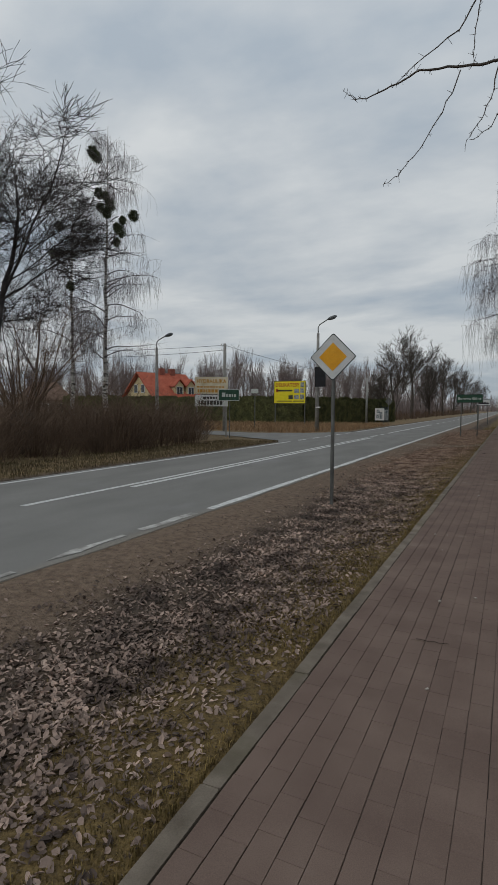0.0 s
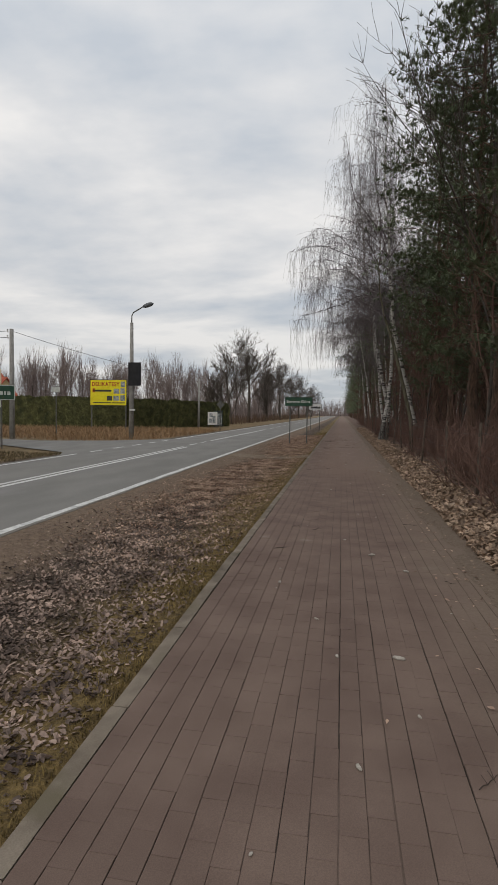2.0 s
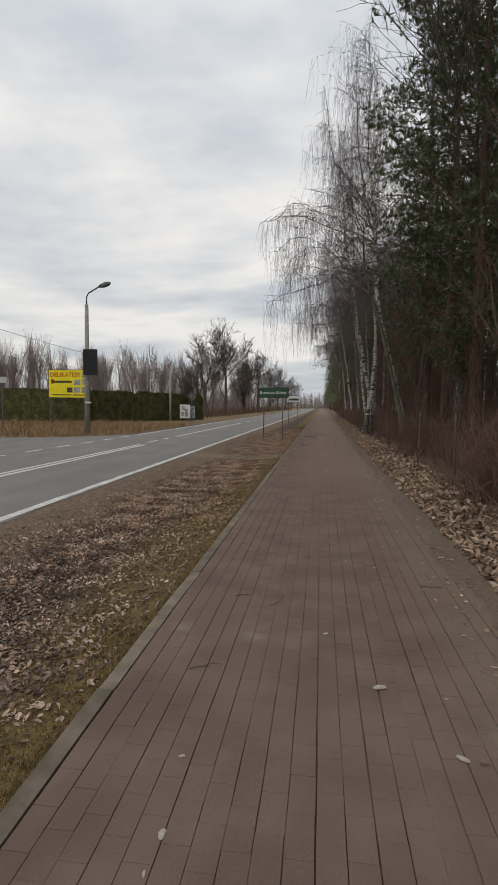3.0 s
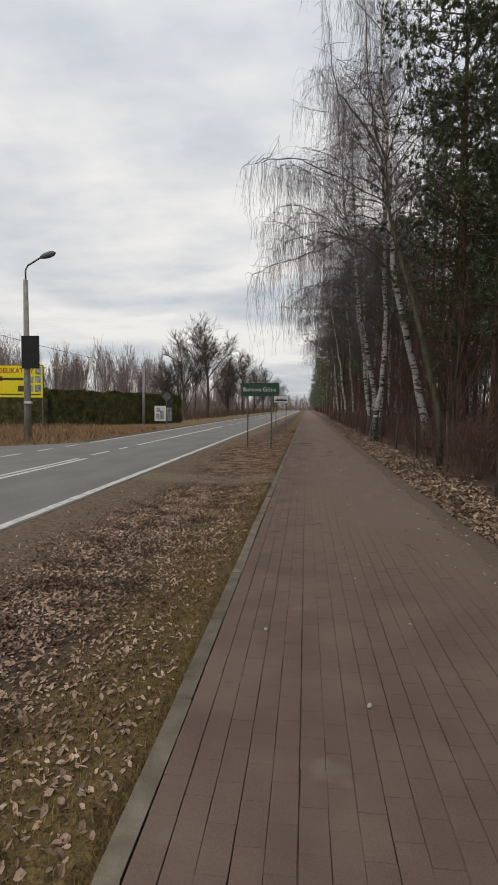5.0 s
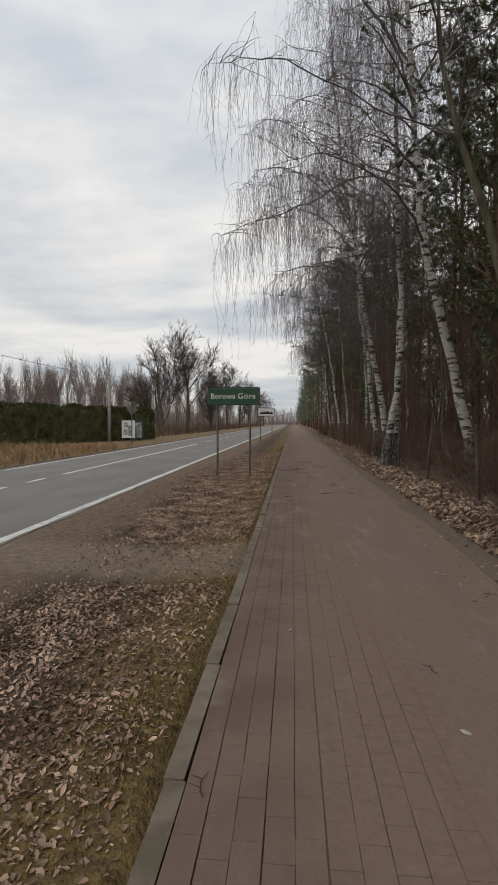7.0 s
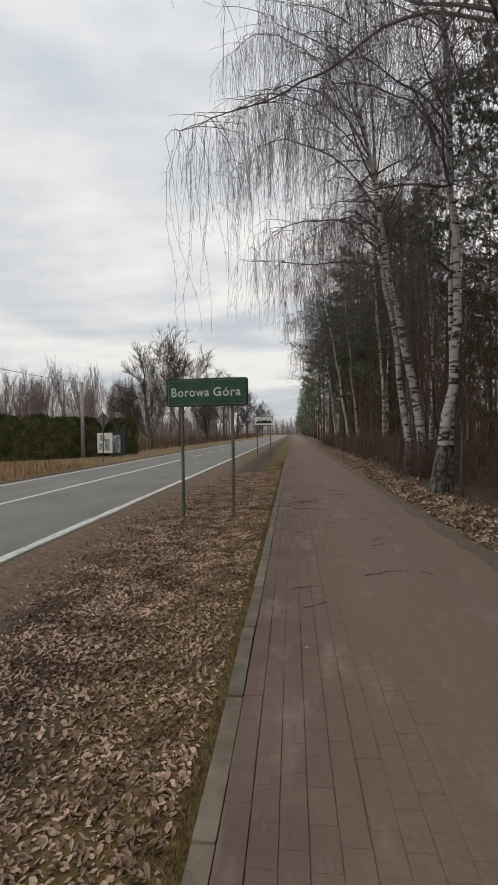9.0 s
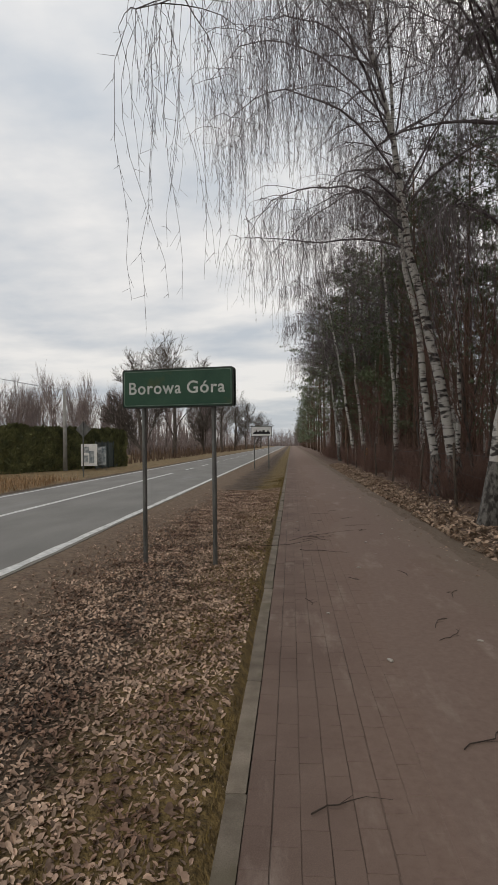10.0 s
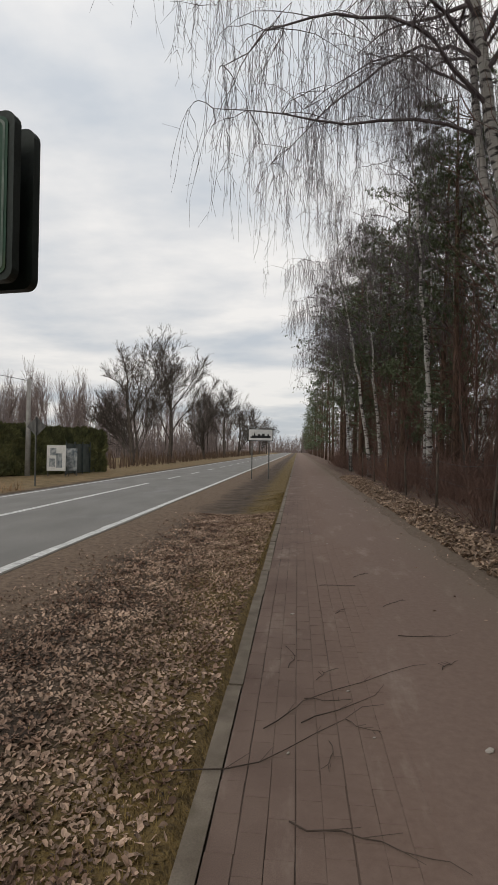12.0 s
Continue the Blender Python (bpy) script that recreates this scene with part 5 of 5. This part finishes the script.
tall = birch("birch_tree", (-22.3, 25.3, -0.05), [(0, 0, -0.2), (0.05, 0, 4), (0.2, 0, 10), (0.35, 0.1, 18.4)], 0.20, 34, 2200, "tall birch with round mistletoe bushes in its crown", 61, (0.6, 1.7), 0.20, 0.22, twig_r=0.0045)
for i, (dx, z, r) in enumerate(((-0.6, 16.95, 0.40), (-0.25, 16.55, 0.40), (-0.1, 14.4, 0.36), (0.4, 14.15, 0.30), (0.75, 13.6, 0.42), (0.0, 13.55, 0.34), (0.5, 13.15, 0.38), (2.5, 12.7, 0.38), (1.65, 12.55, 0.28),
                               (1.25, 12.2, 0.32), (1.5, 11.95, 0.44), (1.2, 11.35, 0.28))):
    mistletoe_ball(tall, Vector((dx, -0.2, z)), r, 70 + i)
second = birch("birch_tree", (-23.6, 23.8, -0.05), [(0, 0, -0.2), (0.1, 0, 4), (0.1, 0, 9), (0.3, 0.1, 15.5)], 0.17, 28, 1500, "birch with mistletoe standing behind brown shrubs", 62, (0.6, 1.6), 0.2, 0.25, twig_r=0.006)
for i, (dx, z, r) in enumerate(((0.4, 8.6, 0.3), (-0.8, 10.6, 0.36), (-0.4, 12.2, 0.3))):
    mistletoe_ball(second, Vector((dx, -0.4, z)), r, 90 + i)
bare_tree("roadside_tree", (-17.5, 13.2, -0.05), 14.0, 0.20, "dark spreading bare tree beside the road", 63, 0.52, depth=5, mat="dark_twig", twig=0.010, kids=(5, 5), grp="bare trees beyond the road", lift=-0.005, first=0.35, bark="dark_twig", bend=0.045)
bare_tree("roadside_tree", (-22.2, 19.6, -0.05), 10, 0.10, "bare tree among shrubs", 64, 0.42, depth=5, mat="twig", twig=0.007, kids=(3, 4), grp="bare trees beyond the road")
bare_tree("roadside_tree", (-25.5, 21.5, -0.05), 9, 0.09, "thin bare tree among shrubs", 68, 0.42, depth=5, mat="twig", twig=0.008, kids=(3, 3), grp="bare trees beyond the road")
row = [bare_tree("row_tree", (-13.9, 75, -0.1), 11.2, 0.24, "big bare tree with a rounded crown beside the road", 65, 0.40, depth=5, twig=0.012, kids=(4, 4), lift=0.05, first=0.3, grp="bare trees in a row"),
       bare_tree("row_tree", (-13.6, 87, -0.1), 13.4, 0.28, "broad-crowned bare tree beside the road", 66, 0.40, depth=5, twig=0.013, kids=(4, 4), lift=0.05, first=0.3, grp="bare trees in a row")]
q = random.Random(3)
for i, (x, y, s) in enumerate(((-13.4, 107, 0.98), (-13.2, 128, 1.0), (-12.8, 148, 1.0), (-12.3, 172, 1.0), (-12.3, 205, 1.0), (-12, 240, 1.0), (-18.5, 92, 0.85))):
    copy_thing(row[i % 2], pose(x, y, -0.1, 0, 0, q.uniform(0, 360)) @ Matrix.Scale(s, 4))
# distant wood, its twig colour paled to stand for haze
wood = [bare_tree("distant_tree", (-24 - 9 * i, 104 + 3 * i, -0.2), 10.5 + i, 0.13, "slender bare tree of a distant wood", 80 + i, 0.26, depth=3, mat="hazed_twig", twig=0.015, lift=0.10, kids=(4, 5), grp="distant wood", first=0.1) for i in range(3)]
for i in range(190):
    x = -16 - i * 0.5 + q.uniform(-2, 2)
    y = 96 + q.uniform(-10, 40) + (30 if x > -26 else 0) - (8 if x < -60 else 0)
    copy_thing(q.choice(wood), pose(x, y, -0.2, 0, 0, q.uniform(0, 360)) @ Matrix.Scale(q.uniform(0.9, 1.22), 4))
for i in range(45):
    x = -12 + q.uniform(-60, 22)
    y = 330 + q.uniform(0, 100)
    copy_thing(q.choice(wood), pose(x, y, -0.2, 0, 0, q.uniform(0, 360)) @ Matrix.Scale(q.uniform(0.9, 1.3), 4))


def thicket(name, n, place, height, label, seed, mat):
    q = random.Random(seed)
    b = Build()
    for _ in range(n):
        x, y = place(q)
        h = q.uniform(*height)
        a = q.uniform(0, 3.14)
        w = q.uniform(0.03, 0.09)
        dx, dy = math.cos(a) * w, math.sin(a) * w
        lx, ly = q.gauss(0, 0.12) * h, q.gauss(0, 0.12) * h
        b.add([(x - dx, y - dy, -0.3), (x + dx, y + dy, -0.3), (x + lx, y + ly, h)], [(0, 1, 2)])
    tagged(part(name, b, M[mat]), label, "thicket", kind="stuff")


# both far thickets take the same haze-paled twig colour
thicket("far_thicket", 12000, lambda q: (-16 - 115 * q.random(), 118 + q.uniform(-14, 30)), (1.5, 7.5), "leafless brown thicket below the distant wood", 130, "hazed_twig")
thicket("far_thicket", 5000, lambda q: (q.uniform(-70, 30), 340 + q.uniform(0, 90)), (4.0, 11.0), "leafless thicket at the far end of the road", 131, "hazed_twig")
thicket("roadside_thicket", 2600, lambda q: (-13.5 + q.uniform(-3.5, 1.5), q.uniform(64, 240)), (0.4, 1.5), "brown leafless thicket under roadside trees", 132, "shrub")
thicket("wood_thicket", 5000, lambda q: (12 + 26 * q.random(), q.uniform(14, 140)), (1.5, 5.0), "dark leafless thicket deep in the wood", 133, "red_shrub")


def shrub(name, at, H, spread, n, mat, label, seed, grp):
    q = random.Random(seed)
    b = Build()
    for _ in range(n):
        a, o = q.uniform(0, 6.2832), q.uniform(0, spread * 0.5)
        lean = q.uniform(0.0, 0.8)
        L = H * q.uniform(0.6, 1.05)
        pts = wander((math.cos(a) * o, math.sin(a) * o, -0.05), (math.cos(a) * lean, math.sin(a) * lean, 1), L, 3, 0.14, 0.04, q)
        b.tube(pts, taper(0.010, 0.004, 3), 3, False)
        for i in range(1, 4):
            for _ in range(2):
                aa = q.uniform(0, 6.2832)
                s = wander(pts[i], (math.cos(aa), math.sin(aa), q.uniform(0.3, 1.2)), L * q.uniform(0.15, 0.38), 1, 0.2, 0, q)
                b.tube(s, [0.005, 0.003], 3, False)
    ob = new(name, b.mesh(name, M[mat]))
    ob.location = at
    return tagged(ob, label, "shrub", grp)


brown = [shrub("brown_shrub", (-11.6, 14.5, -0.05), 1.5, 1.5, 42, "shrub", "dense leafless brown shrub by the road", 101, "brown thicket"), shrub("brown_shrub", (-12.4, 16.5, -0.05), 1.75, 1.5, 42, "shrub", "tall leafless brown shrub by the road", 102, "brown thicket")]
q = random.Random(9)
for i in range(120):
    t = q.random()
    x, y = -11.2 - 9.5 * q.random() ** 1.4, 3 + 18.0 * t
    if x > -10.6 - 0.03 * (y - 5):
        x -= 0.5
    copy_thing(brown[i % 2], pose(x - (1.2 if y > 17.5 else 0), y, -0.05, 0, 0, q.uniform(0, 360)) @ Matrix.Scale(q.uniform(0.75, 1.25), 4))
# pollard stump with shoots
stump = empty("pollard_tree", (-13.6, 11.0, -0.05), "low dark pollard stump with many upright shoots", "tree")
b = Build()
b.tube([(0, 0, -0.2), (0.03, 0, 0.5), (0, 0.05, 1.0), (0, 0, 1.35)], [0.36, 0.30, 0.40, 0.30], 10)
part("trunk", b, M["bark"], stump, "dark gnarled stump", smooth=True)
b = Build()
q = random.Random(15)
for _ in range(34):
    a = q.uniform(0, 6.2832)
    pts = wander((math.cos(a) * 0.25, math.sin(a) * 0.25, 1.2), (math.cos(a) * 0.6, math.sin(a) * 0.6, 1), q.uniform(1.8, 3.9), 7, 0.08, 0.04, q)
    b.tube(pts, taper(0.025, 0.005, 7), 4, False)
    for i in range(2, 8):
        for _ in range(2):
            s = wander(pts[i], (q.gauss(0, 1), q.gauss(0, 1), 0.8), q.uniform(0.3, 0.9), 3, 0.2, 0, q)
            b.tube(s, taper(0.007, 0.003, 3), 3, False)
tagged(part("shoots", b, M["shrub"], stump, "upright bare shoots"), kind="stuff")

# undergrowth along the edge of the wood
low = [shrub("undergrowth", (3.4, 12.0, 0.1), 1.15, 1.0, 40, "red_shrub", "red-brown leafless undergrowth at the wood's edge", 111, "undergrowth"), shrub("undergrowth", (3.8, 15.0, 0.1), 1.35, 1.1, 40, "red_shrub", "taller red-brown leafless undergrowth", 112, "undergrowth")]
for i in range(230):
    y = 7 + 75 * (i / 230) ** 1.2
    copy_thing(low[i % 2], pose(3.15 + abs(q.gauss(0, 1.9)), y + q.uniform(-0.5, 0.5), 0.08, 0, 0, q.uniform(0, 360)) @ Matrix.Scale(q.uniform(0.6, 1.1), 4))

# old wire fence along the wood
post_build = Build()
post_build.tube([(0, 0, -0.3), (0.01, 0, 0.5), (0, 0.01, 1.22), (0, 0.01, 1.26)], [0.030, 0.028, 0.026, 0.018], 7)
post_mesh = post_build.mesh("fence_post", M["post_wood"], True)
fence = empty("wire_fence", (2.98, 0, 0.08), "sagging wire fence on weathered posts along the wood", "fence")
q = random.Random(88)
fence_y = [7.6, 10.4, 13.3, 16.2, 19.8, 22.9, 26.0, 29.4, 32.4, 35.6, 38.8, 42.0, 45.4, 48.6, 52.0, 55.9]
for y in fence_y:
    ob = part("fence_post", post_mesh, None, fence)
    ob.matrix_basis = pose(q.uniform(-0.06, 0.06), y, 0, q.uniform(-3, 3), q.uniform(-4, 4), q.uniform(0, 360))
for z in (0.35, 0.7, 1.08):
    b = Build()
    pts = []
    for y0, y1 in zip(fence_y, fence_y[1:]):
        pts += [(0.045, y0 + (y1 - y0) * k / 4, z - 0.06 * math.sin(math.pi * k / 4)) for k in range(4)]
    b.tube(pts, [0.0025] * len(pts), 4, False)
    part("fence_wire", b, M["wire"], fence)

# ---- small things on the ground ----


def scatter_leaves(name, n, place, size, seed, mat, label, curl=0.6, tilt=0.3):
    q = random.Random(seed)
    b = Build()
    for _ in range(n):
        x, y = place(q)
        s = q.uniform(*size)
        z = ground_z(x, y) if (x < -0.44 or x > 1.6) else 0.004
        z = max(z, 0.004) if 1.55 < x < 1.98 else z
        a = q.uniform(0, 6.2832)
        c, sn = math.cos(a), math.sin(a)
        tx, ty = q.gauss(0, tilt), q.gauss(0, tilt)
        k = q.uniform(0, curl)
        w = q.uniform(0.3, 0.75)
        shape = ((-1, 0, k * 0.4), (-0.55, w * 0.8, k * q.uniform(0.5, 1.2)), (0.15, w, k), (1.05, q.uniform(-0.1, 0.1), k * q.uniform(0, 0.8)), (0.2, -w * 0.95, k * q.uniform(0.5, 1.2)), (-0.6, -w * 0.7, k), (0, 0, 0))
        b.add([(x + (u * c - v * sn) * s, y + (u * sn + v * c) * s, z + 0.005 + s * (0.25 + h + tx * u + ty * v) * 0.7) for u, v, h in shape], [(0, 6, 1), (1, 6, 2), (2, 6, 3), (3, 6, 4), (4, 6, 5), (5, 6, 0)])
    return tagged(part(name, b, M[mat]), label, "leaves", kind="stuff")


def verge_spot(q):
    while True:
        x, y = q.uniform(-3.0, -0.5), -1 + 43 * q.random() ** 1.1
        centre = -1.65 + 0.25 * math.sin(y * 0.35)
        dens = math.exp(-((x - centre) / 0.62) ** 2) + 0.30 * math.exp(-((x + 0.9) / 0.4) ** 2) + 1.1 * math.exp(-((x + 1.1) / 0.62) ** 2) * smooth(20, 25, y)
        dens *= 0.6 + 0.9 * (noise.noise((x * 1.2, y * 0.7, 2)) + 0.4)
        if 21.7 < y < 23.4:
            dens *= 0.15
        if q.random() < dens:
            return x, y


def litter_spot(q):
    return 2.05 + abs(q.gauss(0.25, 0.34)), 6 + 52 * q.random() ** 1.15


def early_spot(q):
    while True:
        x, y = verge_spot(q)
        if y < 8 + q.uniform(0, 5):
            return x, y


def late_spot(q):
    while True:
        x, y = verge_spot(q)
        if y > 8 + q.uniform(0, 5):
            return x, y


# leaves on the near part of the verge take a darker, greyer mix
scatter_leaves("verge_leaves", 32000, early_spot, (0.009, 0.024), 1, "leaf_dark", "dark brown leaves strewn on the near verge", 0.9, 0.65)
scatter_leaves("verge_leaves", 98000, late_spot, (0.009, 0.0205), 7, "leaf", "dead tan leaves strewn on the verge", 0.9, 0.65)


def crumb_spot(q):
    return q.uniform(-3.1, -0.45), -1 + 36 * q.random() ** 1.3


def spill_spot(q):
    return 1.95 - abs(q.gauss(0, 0.28)), 6 + 40 * q.random() ** 1.2


scatter_leaves("leaf_crumbs", 22000, crumb_spot, (0.003, 0.009), 8, "crumb", "small dark leaf crumbs and soil bits on the verge", 0.8, 0.5)
scatter_leaves("spilled_leaves", 900, spill_spot, (0.010, 0.025), 9, "leaf", "dead leaves blown onto the footway edge")
scatter_leaves("wood_edge_leaves", 24000, litter_spot, (0.020, 0.045), 2, "leaf_pale", "pale dead leaves heaped along the edge of the wood", 0.9, 0.7)


def grass_patch(name, n, place, height, mat, label, seed, width=0.004, bend=0.5):
    q = random.Random(seed)
    b = Build()
    for _ in range(n):
        x, y = place(q)
        z = ground_z(x, y)
        h = q.uniform(*height)
        a = q.uniform(0, 6.2832)
        l = h * q.uniform(0.1, bend)
        wx, wy = -math.sin(a) * width, math.cos(a) * width
        mx, my = x + math.cos(a) * l * 0.4, y + math.sin(a) * l * 0.4
        b.add([(x + wx, y + wy, z - 0.01), (x - wx, y - wy, z - 0.01), (mx + wx * 0.7, my + wy * 0.7, z + h * 0.6), (mx - wx * 0.7, my - wy * 0.7, z + h * 0.6), (x + math.cos(a) * l, y + math.sin(a) * l, z + h)],
              [(0, 1, 3, 2), (2, 3, 4)])
    return tagged(part(name, b, M[mat]), label, "grass", kind="stuff")


def kerb_grass(q):
    while True:
        x, y = -0.47 - abs(q.gauss(0, 0.42)), -1 + 50 * q.random() ** 1.2
        if x > -3.0 and q.random() < (0.35 if y < 20 else 0.25) + noise.noise((x * 1.5, y * 0.8, 9)) * 1.2 and not (21.8 < y < 23.2):
            return x, y


def meadow(q):
    while True:
        y = q.uniform(28.5, 47)
        x = -8.9 - q.uniform(0, 22)
        edge = 31.5 + (x + 8.2) * 1.2 if x > -12 else 28.2 - (x + 13.4) * 0.26
        if y > edge + 0.3:
            return x, y


def corner(q):
    while True:
        x, y = -8.7 - q.uniform(0, 2.6), q.uniform(2, 22)
        if y < 21 - (-8.7 - x) * 0.1:
            return x, y


grass_patch("verge_grass", 38000, kerb_grass, (0.010, 0.032), "grass", "short mossy grass beside the kerb", 4, 0.003, 0.9)
grass_patch("dry_meadow_grass", 24000, meadow, (0.08, 0.42), "dry_grass", "tall tan dry grass by the junction", 5, 0.010, 1.3)
grass_patch("corner_grass", 12000, corner, (0.03, 0.10), "corner_grass", "short grass at the road corner", 6, 0.008, 0.9)
# pale chips and stones on the footway
chip = Build()
chip.tube([(-0.03, 0, 0.008), (-0.022, 0, 0.010), (0.0, 0.003, 0.012), (0.022, 0, 0.010), (0.03, 0, 0.008)], [0.004, 0.012, 0.015, 0.012, 0.004], 7)
chip_mesh = chip.mesh("pebble", M["stone"], True)
q = random.Random(21)
named = [(1.26, 8.69, 1.0), (0.98, 9.22, 1.2), (0.155, 8.13, 0.8), (0.43, 28.34, 0.9), (1.01, 6.81, 1.25), (0.8, 19.41, 0.9), (0.83, 32.44, 0.9), (1.15, 33.1, 1.1), (0.55, 30.9, 0.8)]
named += [(q.uniform(-0.2, 1.7), q.uniform(1, 42), q.uniform(0.3, 0.75)) for _ in range(70)]
for x, y, s in named:
    ob = tagged(part("pebble", chip_mesh, None), "small pale stone chip lying on the footway", "stone", "stone chips")
    ob.matrix_basis = pose(x, y, 0.0, 0, 0, q.uniform(0, 360)) @ Matrix.Diagonal((s, s * q.uniform(0.8, 1.3), s * 0.6, 1))
# fallen birch branches lying across the footway
for ends in (((-0.55, 32.12), (-0.19, 32.21), (0.30, 32.79)), ((-0.21, 32.52), (-0.01, 32.83), (0.68, 33.39)), ((-0.04, 32.58), (0.39, 32.94)), ((-0.07, 31.85), (0.2, 31.8), (0.46, 31.72)), ((0.68, 33.94), (1.06, 33.99)),
             ((0.55, 27.35), (0.80, 27.5), (1.0, 27.55)), ((-0.1, 26.9), (0.1, 27.0))):
    b = Build()
    line = []
    for a, c in zip(ends, ends[1:]):
        line += [(a[0] + (c[0] - a[0]) * k / 4 + q.gauss(0, 0.012), a[1] + (c[1] - a[1]) * k / 4 + q.gauss(0, 0.012), 0.010) for k in range(4)]
    line.append((*ends[-1], 0.010))
    line = [(x - ends[0][0], y - ends[0][1], z) for x, y, z in line]
    b.tube(line, taper(0.0036, 0.0014, len(line) - 1), 5)
    for x, y, z in line[2::2]:
        aa = math.atan2(line[-1][1], line[-1][0]) + q.choice((-1, 1)) * q.uniform(0.2, 0.6)
        l = q.uniform(0.05, 0.16)
        b.tube([(x, y, z), (x + l * math.cos(aa), y + l * math.sin(aa), 0.010)], [0.0018, 0.001], 3)
    tagged(part("fallen_branch", b, M["brown_twig"]), "thin dark birch branch fallen across the footway", "branch", "fallen twigs").location = (*ends[0], 0.0)
# fallen twigs on the footway
for i in range(32):
    b = Build()
    x, y = (q.uniform(-0.3, 1.7), q.uniform(1.5, 24)) if i < 14 else (q.uniform(-0.25, 1.6), q.uniform(26, 36))
    a = q.uniform(-0.9, 0.9) + (0 if q.random() < 0.6 else 1.4)
    pts = wander((0, 0, 0.008), (math.cos(a), math.sin(a), 0), q.uniform(0.12, 0.3) if i < 14 else q.uniform(0.12, 0.4), 6, 0.26, 0, q)
    pts = [(px, py, 0.008 + 0.004 * (k % 2)) for k, (px, py, _) in enumerate(pts)]
    b.tube(pts, taper(0.0028, 0.0014, 6), 4)
    for k in range(2, 6, 1 if i > 13 else 2):
        aa = a + q.choice((-0.8, 0.8))
        b.tube([pts[k], (pts[k][0] + 0.05 * math.cos(aa), pts[k][1] + 0.05 * math.sin(aa), 0.012)], [0.002, 0.001], 3)
    ob = tagged(part("fallen_twig", b, M["brown_twig"]), "thin dark twig fallen on the footway", "twig", "fallen twigs")
    ob.location = (x, y, 0.0)
b = rod(0, 0, -0.2, 0.95, 0.05, 8)
tagged(part("marker_post", b, M["orange"]), "short orange-yellow marker post at the wood's edge", "post").location = (3.9, 54.8, 0.1)

# single paving blocks where the walk begins
for m in PAVER_SPOTS[:300]:
    ob = part("paver", paver, None, footway)
    ob.matrix_basis = m
if len(PAVER_SPOTS) > 300:
    more = Build()
    for m in PAVER_SPOTS[300:]:
        more.add([tuple(m @ Vector(v)) for v in one.v], one.f)
    tagged(part("paver_patch", more, M["paver_far"], footway), kind="stuff")
